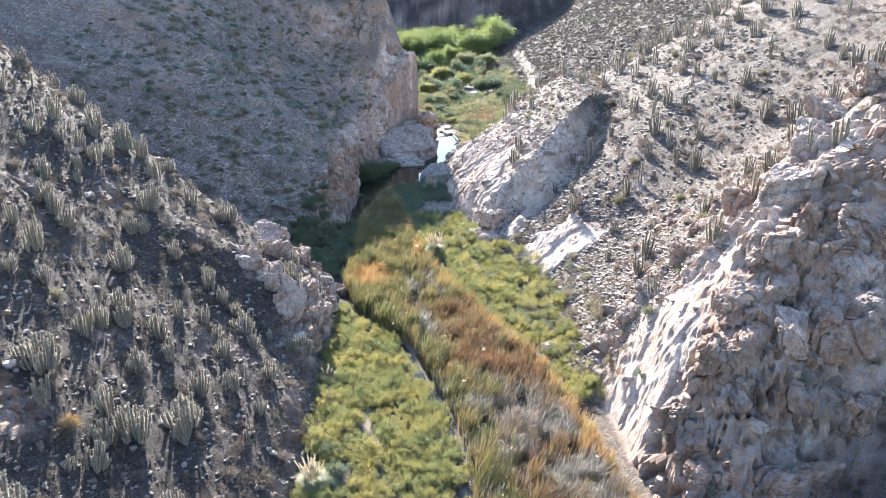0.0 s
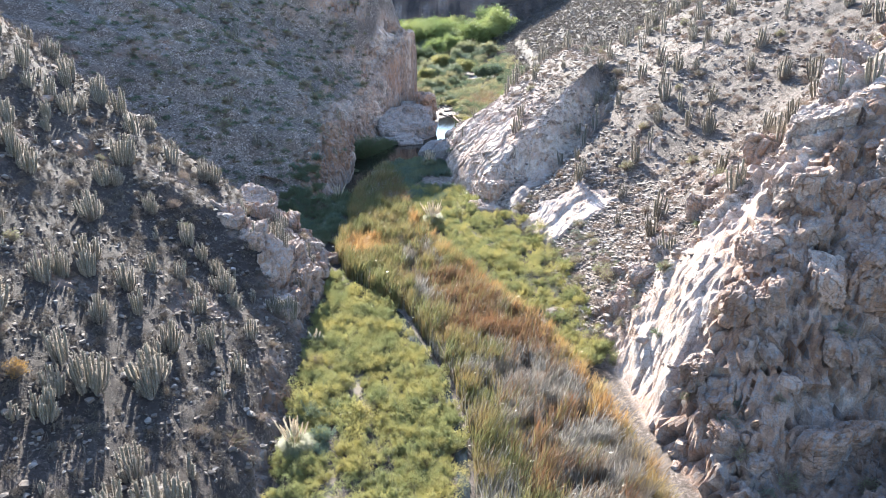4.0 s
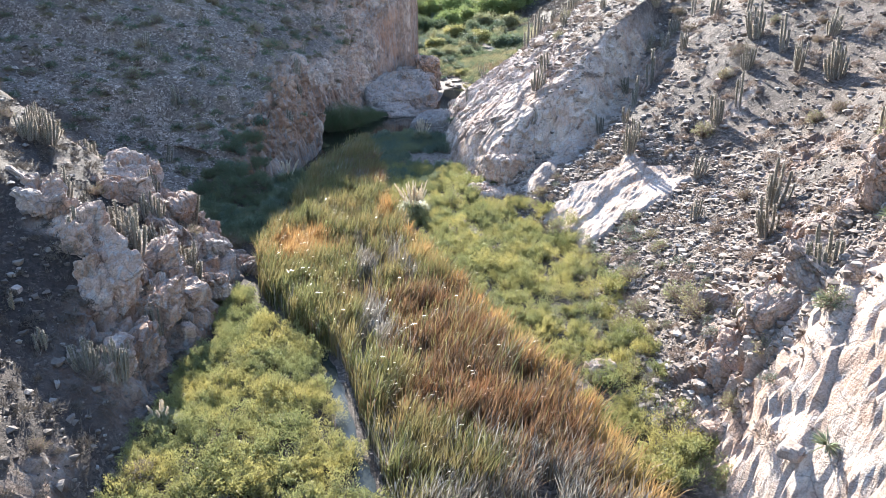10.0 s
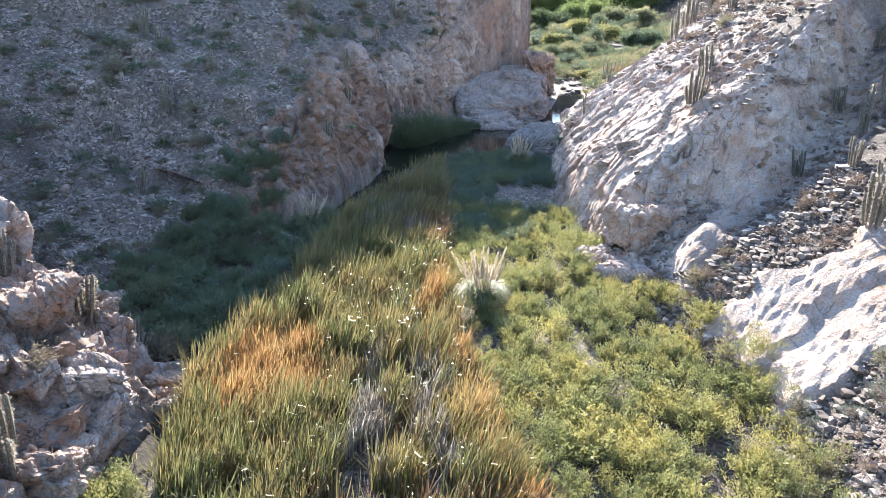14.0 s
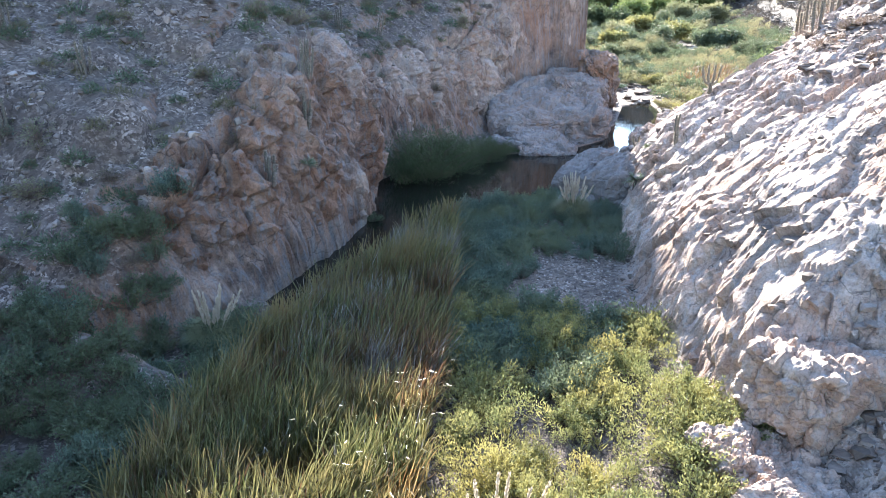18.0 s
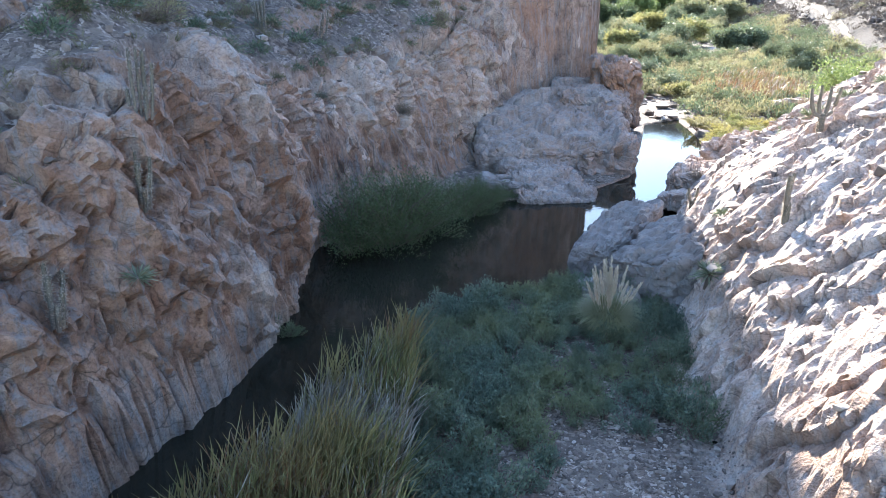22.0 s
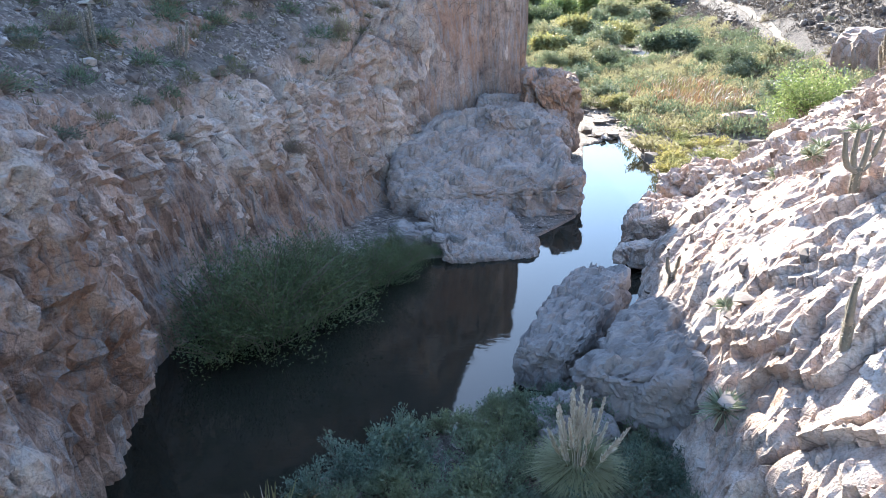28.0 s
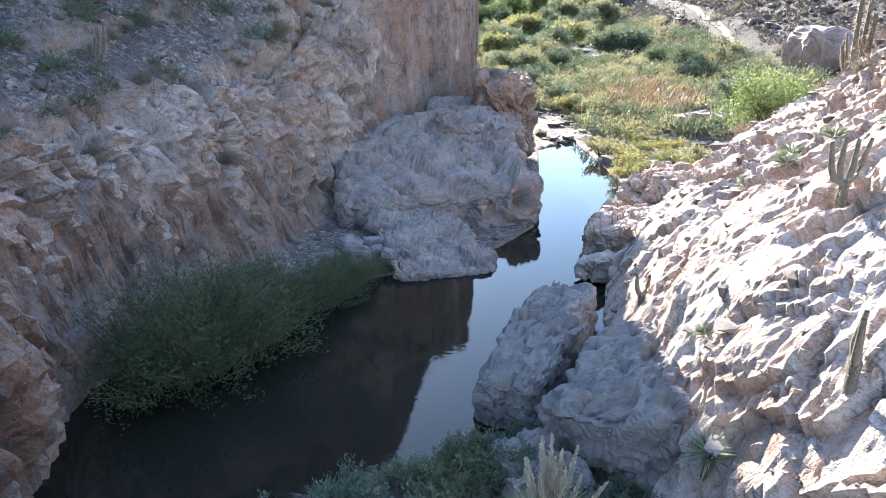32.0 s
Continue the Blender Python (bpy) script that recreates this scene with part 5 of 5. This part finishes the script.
# valley shrubs
valley = [shrub_model("river_shrub", "yellow-green leafy river shrub growing on the valley floor", "shrub", m_valley_leaf, 300 + n, 1.15, 0.95, 140, 22, 0.10, 0.016, 1.2,
                      group="river shrubs") for n in range(6)]


def west_thicket(x, y):
    return foot_left(y) + 0.4 < x < curve_x(y, STREAM) - 0.45 and not (abs(x + 6.5 + 0.4 * math.sin(0.6 * y)) < 0.55 and y < 56)


def east_thicket(x, y):
    return curve_x(y, REED_EAST) + 0.1 < x < foot_right(y) + (0.9 if y < 100 else 0.2) and not (106.5 < y < 113.5 and x > -3.8 - 0.6 * math.sin(y))


places = sow(290, (-12, 34, 2, 74), 0.72, west_thicket, 31) + sow(260, (-5, 56, 13.5, 106), 0.72, east_thicket, 32)
planted(valley, places[:160] + places[290:430], (0.7, 1.35), 33, 0.03, 4)
THICKET = places[160:290] + places[430:]
shade = [shrub_model("grey_shrub", "blue-green upright shrub in the shade of the cliff", "shrub", m_grey_leaf, 320 + n, 1.15, 0.85, 110, 20, 0.10, 0.018, 1.5,
                     group="shaded shrubs") for n in range(5)]
places = sow(150, (-9.5, 100, 1, 124.4), 0.62, lambda x, y: east_thicket(x, y) and inside(x, y, POOL) < -0.15, 34)
places += sow(14, (-10.2, 43, -7.3, 53), 0.8, lambda x, y: x > foot_left(y) + 0.2, 39)
places += sow(60, (-21, 83.5, -11.6, 103), 0.85, lambda x, y: x < curve_x(y, REED_WEST) and x > foot_left(y) - 3.5, 35)
planted(shade, places, (0.6, 1.2), 36, 0.03, 4)

gully = [shrub_model("gully_bush", "dark green bush crowding the shaded mouth of the gully", "shrub", m_gully_leaf, 330 + n, 1.3, 1.1, 130, 22, 0.085, 0.02, 0.7, group="gully bushes") for n in range(3)]
planted(gully, sow(70, (-21, 83, -11.8, 101.5), 0.95, lambda x, y: x < curve_x(y, REED_WEST) and x > foot_left(y) - 2.5, 37), (0.7, 1.35), 38, 0.03, 4)

# willow bushes that hang over the pool
for x, y, s in ((-14.4, 126.8, 1.75), (-13.0, 127.8, 1.9), (-12.2, 129.6, 1.5), (-11.6, 131.4, 1.3), (-13.4, 130.2, 1.6), (-10.4, 132.8, 1.1), (-9.6, 134.4, 0.9), (-12.2, 133.2, 1.2),
                (-14.6, 117.4, 0.5), (-9.2, 135.8, 0.6), (-10.2, 135.2, 0.8), (-8.4, 136.6, 0.4)):
    b = shrub_model("willow_bush", "dark green willow bush hanging over the pool", "shrub", m_willow_leaf, int(400 + 10 * x + y), 1.9, 1.25, 230, 44, 0.06, 0.0085, 0.6, "willow bushes by the pool")
    b.matrix_basis = Matrix.Translation((x, y, -0.75 * s)) @ Matrix.Scale(1.5 * s, 4)

# shrubs, reeds and trees of the valley beyond the pool
far_shrubs = [shrub_model("far_shrub", "rounded green shrub on the far valley floor", "shrub", leaf, 340 + n, 1.1, 1.15, 110, 16, 0.11, 0.028, 0.5, group="far valley shrubs")
              for n, leaf in enumerate((m_olive_leaf, m_olive_leaf, m_valley_leaf, m_grey_leaf))]
places = [(4.9, 150.0), (6.0, 152.4), (4.7, 154.2), (7.2, 150.4), (7.9, 153.4), (4.1, 157.4), (5.4, 159.6), (8.6, 157.0), (3.4, 161.5), (6.6, 156.2), (3.6, 152.6), (4.0, 155.6), (2.9, 158.8), (5.6, 162.6), (7.4, 160.4), (9.6, 154.0)]
places += sow(280, (-22, 166, 40, 238), 1.6, lambda x, y: foot_left(y) - 2 < x < foot_right(y) + 5 and inside(x, y, POOL) < -1.2 and not (x < 3 and y < 172) and not (x > 9 and y < 165)
             and not (5.5 < x < 15.5 and 212 < y < 229), 41)
near_bend = [p for p in places if p[1] < 168]
planted([far_shrubs[0], far_shrubs[2]], [(x + 0.9, y) for x, y in near_bend], (0.9, 1.45), 43, 0.05, 4)
far_shrubs = [shrub_model("far_shrub", "rounded olive-green shrub on the far valley floor", "shrub", leaf, 350 + n, 1.1, 1.15, 110, 16, 0.12, 0.032, 0.5, group="far valley shrubs")
              for n, leaf in enumerate((m_olive_leaf, m_valley_leaf, m_grey_leaf, m_olive_leaf))] + [far_shrubs[1], far_shrubs[3]]
planted(far_shrubs, [p for p in places if p[1] >= 168], (0.7, 1.5), 42, 0.05, 4)
k = np.random.default_rng(9).uniform((4, 172), (15, 187), (2500, 2))
k = k[np.hypot((k[:, 0] - 9.5) / 5.5, (k[:, 1] - 179.5) / 7.5) < 1]
reed_bed("far_reeds", "rust-tinged reeds beside the far river", m_reed_brown, k[::2], 1.3, 2.0, 230, width=0.03)
reed_bed("far_reeds", "silvery green reeds beside the far river", m_reed_dead, k[1::4], 1.2, 1.9, 231, width=0.035)
reed_bed("far_reeds", "green reeds beside the far river", m_reed_green, k[3::4], 1.2, 2.0, 232, width=0.035)
for n, (x, y, h, c, leaf, label) in enumerate((
        (14.3, 158.4, 6.6, 3.3, m_tree_leaf, "bright green spreading pepper tree beside the rocks"),
        (-3, 258, 7.5, 4.0, m_tree_leaf, "tall green willow tree in the far valley"), (3, 268, 8, 4.0, m_tree_leaf, "tall green willow tree in the far valley"),
        (-10, 247, 6, 3.6, m_willow_leaf, "dark green tree in the far valley"), (-5, 245, 5.5, 3.4, m_willow_leaf, "dark green tree in the far valley"),
        (-19, 262, 9, 4.4, m_tree_leaf, "tall green willow tree in the far valley"), (15, 258, 5, 3.2, m_olive_leaf, "olive-green tree beside the far track"), (-1, 236, 4.5, 3.2, m_valley_leaf, "yellow-green tree above the far river"), (6, 226, 4, 3.0, m_valley_leaf, "yellow-green tree above the far river"),
        (11, 216, 3.6, 2.8, m_gully_leaf, "dark green tree behind the sandbar"), (14.5, 219, 3.6, 3.0, m_gully_leaf, "dark green tree behind the sandbar"), (-4, 212, 3.4, 2.6, m_valley_leaf, "yellow-green tree above the far river"),
        (8, 262, 6, 3.6, m_olive_leaf, "olive-green tree in the far valley"))):
    t = tree_model("tree", label, leaf, 500 + n, h, c, 110, 70, 0.2 if y < 200 else 0.42)
    t.matrix_basis = pose(x, y, top_of(x, y)[0], 0, 0, 40 * n)

# low bushy trees crowding the far valley floor
bushy = [tree_model("tree", label, leaf, 540 + n, h, c, 70, 60, 0.2) for n, (h, c, leaf, label) in enumerate((
    (3.0, 1.7, m_olive_leaf, "low olive-green bushy tree on the far valley floor"), (3.6, 1.9, m_gully_leaf, "dark green bushy tree on the far valley floor"),
    (2.8, 1.8, m_valley_leaf, "yellow-green bushy tree on the far valley floor"), (3.3, 1.6, m_grey_leaf, "grey-green bushy tree on the far valley floor"),
    (4.0, 2.0, m_gully_leaf, "dark green bushy tree on the far valley floor"), (2.6, 1.7, m_olive_leaf, "low olive-green bushy tree on the far valley floor")))]
planted(bushy, sow(120, (-26, 172, 22, 292), 2.6, lambda x, y: foot_left(y) - 3 < x < foot_right(y) + 2 and not (6 < x < 15.5 and 172 < y < 230) and not (x < 0 and y < 180), 44), (0.6, 1.25), 45, 0.05, 3)
groves = [tree_model("tree", "tall light green tree in the far valley grove", m_tree_leaf, 560 + n, h, c, 110, 70, 0.4) for n, (h, c) in enumerate(((9, 4.0), (11, 4.6), (8, 4.2)))]
planted(groves, sow(26, (-34, 278, 22, 306), 4.2, lambda x, y: True, 46), (0.8, 1.25), 47, 0.05, 2)

# pampas grass
pampas((-1.05, 90.4), 3.2, 34, 601, "large pampas grass with cream plumes among sunlit shrubs")
pampas((-14.0, 100.4), 2.5, 15, 602, "shaded pampas grass with pale plumes below the cliff")
pampas((-2.1, 120.0), 2.8, 22, 603, "pampas grass with straw plumes at the edge of the pool")
pampas((-9.3, 44.4), 2.7, 18, 604, "pampas grass with pinkish plumes at the foot of the hill")
pampas((-10.4, 59.5), 1.7, 5, 605, "small pampas grass with a few pale plumes")

# puyas on the rocks
for n, (x, y, s, stem) in enumerate(((1.3, 120.5, 0.75, 0.45), (6.0, 131.5, 0.6, 0), (6.9, 133.6, 0.65, 0), (5.4, 133.0, 0.55, 0), (7.4, 131.6, 0.6, 0), (1.9, 124.0, 0.4, 0),
                                     (8.2, 129.4, 0.5, 0), (17.4, 57.4, 0.8, 0), (16.0, 53.0, 0.7, 0), (20.6, 60.0, 0.7, 0))):
    rosette((x, y), s, 620 + n, "silvery-green spiny puya rosette growing on bare rock", stem=stem)
rosette((-14.2, 110.2), 0.55, 640, "green agave-like rosette on the shaded cliff", "agave")

# cacti
candelabra_cactus((5.1, 125.2), 2.1, 4, 20, 651, "dark candelabra cactus with four arms on the sunlit rock")
candelabra_cactus((3.2, 119.2), 1.7, 2, 60, 652, "leaning dark columnar cactus casting a long shadow")
candelabra_cactus((1.1, 128.4), 1.1, 2, 0, 653, "small columnar cactus at the edge of the pool")
A_HILL = "pale-spined columnar cactus clump on the stony hillside"
hill_cacti = [cactus_model(A_HILL, 700 + n, int(c), h, l, "hillside cacti") for n, (c, h, l) in
              enumerate(((20, 1.9, 0.5), (30, 1.8, 0.55), (13, 2.2, 0.4), (6, 1.4, 0.4), (25, 2.1, 0.45), (2, 1.6, 0.3)))]
places = sow(185, (-46, 27, -11.8, 84), 1.15, lambda x, y: foot_left(y) - x > 0.8 and (y > 50 or x < -13) and RNG.random() < (1.0 if y > 60 else 0.6), 51)
planted(hill_cacti, places, (0.65, 1.2), 52, 0.03, 3)
B_HILL = "brownish-green columnar cactus clump on the sunny scree"
scree_cacti = [cactus_model(B_HILL, 720 + n, int(c), h, l, "scree cacti", "tall_cactus") for n, (c, h, l) in
               enumerate(((9, 2.2, 0.4), (14, 2.1, 0.5), (3, 1.9, 0.25), (18, 2.3, 0.45)))]
places = sow(185, (10, 58, 60, 166), 1.4, lambda x, y: x - foot_right(y) > 4.5 and not (x < 10 and y < 135) and RNG.random() < 0.35 + 0.02 * (x - foot_right(y)), 53)
planted(scree_cacti, places + [(15.8, 101.2), (22.5, 58.6), (26, 60.5), (30, 60.5)], (0.8, 1.35), 54, 0.03, 4)
C_HILL = "shaded grey columnar cactus above the cliff"
shade_cacti = [cactus_model(C_HILL, 740 + n, int(c), h, l, "shaded cacti", "grey_cactus") for n, (c, h, l) in enumerate(((8, 2.2, 0.4), (5, 1.8, 0.3)))]
places = sow(40, (-44, 96, -16, 160), 2.0, lambda x, y: foot_left(y) - x > 2.4, 55) + [(-14.9, 111.8), (-15.1, 112.6), (-15.2, 108.2)]
planted(shade_cacti, places, (0.8, 1.2), 56, 0.03, 5)

# single bushes that stand out
m_rust_leaf = leaf_material("rust_leaf", (0.22, 0.12, 0.03), (0.42, 0.26, 0.07), (0.36, 0.20, 0.05), 0.4)
for bush, x, y, size in (
        (dry_shrub_model("dry_shrub", "rust-yellow withered shrub alone on the cactus hill", 830, 0.9, 0.7, 150, 1.4, m_rust_leaf), -21.8, 37.4, 1.1),
        (dry_shrub_model("dry_shrub", "tan dry shrub between the outcrop and the gully", 831, 1.0, 1.0, 220, 0.9, m_dry_leaf), -14.3, 82.2, 1.5),
        (dry_shrub_model("dry_shrub", "grey-brown bush at the foot of the cactus hill", 832, 0.9, 0.9, 200, 1.0, m_dry_leaf), -10.0, 55.5, 1.4),
        (dry_shrub_model("dry_shrub", "grey-green bush below the bare slab", 833, 0.8, 0.9, 200, 1.3, m_olive_leaf), 12.4, 78.6, 1.3),
        (shrub_model("green_bush", "fresh green bush between the boulders at the pool", "shrub", m_willow_leaf, 834, 0.9, 0.7, 120, 26, 0.06, 0.012, 0.9), 0.1, 130.2, 1.0),
        (shrub_model("green_bush", "small green bush on the waterline of the shaded cliff", "shrub", m_gully_leaf, 835, 0.6, 0.5, 90, 22, 0.06, 0.012, 0.8), -13.4, 117.2, 1.0)):
    bush.matrix_basis = Matrix.Translation((x, y, max(top_of(x, y)[0], 0.0) - 0.05)) @ Matrix.Scale(size, 4)

# dry shrubs of the slopes
D_LABEL = "dry greyish-brown thorny shrub on the stony slope"
SLOPE_DRY = [dry_shrub_model("dry_shrub", D_LABEL, 800 + n, h, r, 170, l, leaf, "dry slope shrubs") for n, (h, r, l, leaf) in
       enumerate(((0.75, 0.8, 0.35, m_dry_leaf), (0.9, 0.75, 0.6, m_dry_leaf), (0.6, 0.7, 0.15, m_dry_leaf), (0.8, 0.7, 1.0, m_olive_leaf), (0.65, 0.8, 0.5, m_dry_leaf)))]


def slope_place(x, y):
    d, dl = x - foot_right(y), foot_left(y) - x
    if on_slab(x, y):
        return False
    if 99 < y < 140 and 0 < d < 9:
        return RNG.random() < 0.12
    return (d > -0.5 and not (44 < y < 62 and d < 12 and RNG.random() < 0.8)) or dl > 0.8


planted(SLOPE_DRY, sow(300, (-44, 36, 48, 176), 1.3, slope_place, 61), (0.55, 1.3), 62, 0.03, 6)
grey_dry = [dry_shrub_model("slope_bush", "low grey-green bush on the shaded or far slope", 820 + n, h, r, 110, 1.2, leaf, "slope bushes") for n, (h, r, leaf) in
            enumerate(((0.7, 0.9, m_grey_leaf), (0.8, 0.8, m_olive_leaf), (0.6, 0.9, m_grey_leaf)))]
places = sow(110, (-44, 88, -14, 165), 1.6, lambda x, y: foot_left(y) - x > 2.6 or y < 100, 63) + sow(130, (14, 130, 80, 270), 2.4, lambda x, y: x - foot_right(y) > 2, 64)
places += sow(60, (9, 56, 20, 98), 1.0, lambda x, y: -1.6 < x - foot_right(y) < 4.5 and not on_slab(x, y), 65) + sow(22, (16, 36, 34, 46), 1.4, lambda x, y: True, 66)
planted(grey_dry, places, (0.7, 1.6), 67, 0.03, 5)


# dry tufts and seedlings that nobody could count
def tuft_field(name, label, places, low, high, seed, material):
    rng = np.random.default_rng(seed)
    p = np.array([(x, y, top_of(x, y)[0]) for x, y in places])
    per = 14
    base = np.repeat(p, per, 0)
    n = len(base)
    size = np.repeat(rng.uniform(low, high, len(p)), per)
    base = base + rng.normal(0, 0.16, (n, 3)) * size[:, None] * (1, 1, 0)
    way = unit(np.stack([rng.normal(size=n), rng.normal(size=n), np.abs(rng.normal(size=n)) + 0.5], -1))
    ob = new(name, mesh_of(name, *leaf_quads(base - (0, 0, 0.03), way, size * rng.uniform(0.5, 1.0, n), 0.035 * size, rng), material))
    return tagged(ob, label, "dry grass", kind="stuff")


tuft_field("dry_tufts", "withered brown tufts between the stones of the cactus hill", sow(4200, (-46, 27, -10, 92), 0.3, lambda x, y: foot_left(y) - x > 0.0, 71), 0.25, 0.6, 72, m_dim_twig)
tuft_field("dry_tufts", "withered brown tufts between the stones of the sunny slope", sow(3200, (2, 56, 56, 160), 0.3, lambda x, y: x - foot_right(y) > 0.3 and not on_slab(x, y) and not (100 < y < 140 and x < 9), 73), 0.25, 0.6, 74, m_dry_twig)
tuft_field("dry_tufts", "grey withered tufts on the shaded hillside", sow(2600, (-50, 86, -14, 160), 0.35, lambda x, y: foot_left(y) - x > 2.4 or y < 100, 75), 0.25, 0.65, 76, m_dry_leaf)
def thicket_mesh(name, label, places, seed, material, size=1.0, n=1100):
    """The crowded rest of the shrubs as one mesh of leaves."""
    rng, pieces = np.random.default_rng(seed), []
    for x, y in places:
        z, s = top_of(x, y)[0], size * rng.uniform(0.7, 1.3)
        heads = 8
        hub = np.stack([*(rng.uniform(-0.72, 0.72, (2, heads)) * s), rng.uniform(0.25, 0.85, heads) * s], -1) + (x, y, z)
        size_of = rng.uniform(0.22, 0.40, heads) * s
        k = rng.integers(0, heads, n)
        d = unit(rng.normal(size=(n, 3)) * (1, 1, 0.9) + (0, 0, 0.25))
        base = hub[k] + d * (size_of[k] * rng.uniform(0.5, 1.1, n))[:, None] * (1, 1, 1.25)
        base[:, 2] = np.maximum(base[:, 2], z + 0.02)
        pieces.append(leaf_quads(base, unit(0.6 * d + (0, 0, 0.9) + rng.normal(0, 0.5, (n, 3))), 0.11 * s * (620 / n) ** 0.5, 0.021 * s * (620 / n) ** 0.5, rng))
    return tagged(new(name, mesh_of(name, *joined(pieces), material)), label, "shrubs", kind="stuff")


thicket_mesh("shaded_thicket", "dense blue-green heath between the shaded shrubs", sow(170, (-9.5, 100, 1, 124.2), 0.55, lambda x, y: east_thicket(x, y) and inside(x, y, POOL) < -0.3, 86),
             87, m_grey_leaf, 0.62, 380)
thicket_mesh("river_thicket", "dense yellow-green river thicket between the single shrubs", THICKET, 81, m_valley_leaf, 1.0, 1000)
FAR_THICKET = sow(1500, (-26, 164, 40, 300), 0.95, lambda x, y: RNG.random() < (1.0 if y < 240 else 0.25) and foot_left(y) - 4 < x < foot_right(y) + 6 and inside(x, y, POOL) < -1.2 and not (5.5 < x < 15.5 and 212 < y < 229) and not (x < 3 and y < 174), 82)
thicket_mesh("far_thicket", "olive-green thicket along the far river", FAR_THICKET[::3], 83, m_olive_leaf, 1.3, 240)
thicket_mesh("far_thicket", "dark green thicket along the far river", FAR_THICKET[2::3], 85, m_gully_leaf, 1.45, 260)
thicket_mesh("far_thicket", "brownish dry thicket along the far river", FAR_THICKET[1::3], 84, m_dry_leaf, 1.1, 240)
tuft_field("low_herbs", "yellowish low herbs filling the gaps between river shrubs", sow(1300, (-12, 36, 13, 106), 0.3, lambda x, y: west_thicket(x, y) or east_thicket(x, y), 77), 0.3, 0.7, 78, m_valley_leaf)
tuft_field("far_tufts", "dry bushes dotting the far hillsides", sow(3500, (-40, 160, 130, 360), 0.9, lambda x, y: x > foot_right(y) or x < foot_left(y), 79), 0.6, 1.5, 80, m_dim_twig)

# the crowd of dry bushes between the single ones on the slopes
def bush_field(name, label, places, low, high, seed, material):
    rng, pieces = np.random.default_rng(seed), []
    for x, y in places:
        z, s, n = top_of(x, y)[0], rng.uniform(low, high), 320 if y < 160 else 70
        d = unit(rng.normal(size=(n, 3)))
        d[:, 2] = np.abs(d[:, 2])
        reach = rng.uniform(0.35, 1.05, (n, 1)) * (0.8 + 0.2 * np.sin(2 * np.arctan2(d[:, 1], d[:, 0]) + 7 * x))[:, None]
        pieces.append(leaf_quads(d * reach * (s, s, 0.75 * s) + (x, y, z), unit(d + rng.normal(0, 0.5, (n, 3))), 0.24 * s * (320 / n) ** 0.25, (0.02 * s + 0.006) * (320 / n) ** 0.5, rng))
    return tagged(new(name, mesh_of(name, *joined(pieces), material)), label, "dry bushes", kind="stuff")


bush_field("dry_bushes", "mauve-brown leafless thorn bushes scattered over the sunny slope", sow(1500, (4, 52, 62, 190), 0.72,
           lambda x, y: x - foot_right(y) > 0.2 and not on_slab(x, y) and not (98 < y < 142 and x - foot_right(y) < 9.5) and not (44 < y < 62 and RNG.random() < 0.7), 91), 0.35, 0.8, 92, m_dry_twig)
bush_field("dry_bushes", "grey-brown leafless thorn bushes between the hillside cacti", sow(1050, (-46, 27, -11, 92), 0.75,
           lambda x, y: foot_left(y) - x > 0.4, 93), 0.3, 0.75, 94, m_dim_twig)
bush_field("shaded_bushes", "dark green low bushes on the shaded hillside", sow(520, (-56, 88, -15, 175), 1.1,
           lambda x, y: foot_left(y) - x > 3.0 or y < 100, 99), 0.4, 1.0, 100, m_gully_leaf)
bush_field("dry_bushes", "grey leafless bushes on the shaded hillside", sow(420, (-52, 86, -13, 168), 1.1,
           lambda x, y: foot_left(y) - x > 2.6 or y < 100, 95), 0.35, 0.85, 96, m_dry_leaf)
bush_field("far_bushes", "dark dry bushes dotting the far hillside above the track", sow(4200, (12, 160, 90, 335), 0.95,
           lambda x, y: x - foot_right(y) > 1.0 and not (abs(x - 25.3) < 1.3 and y < 262), 97), 0.5, 1.3, 98, m_dim_twig)
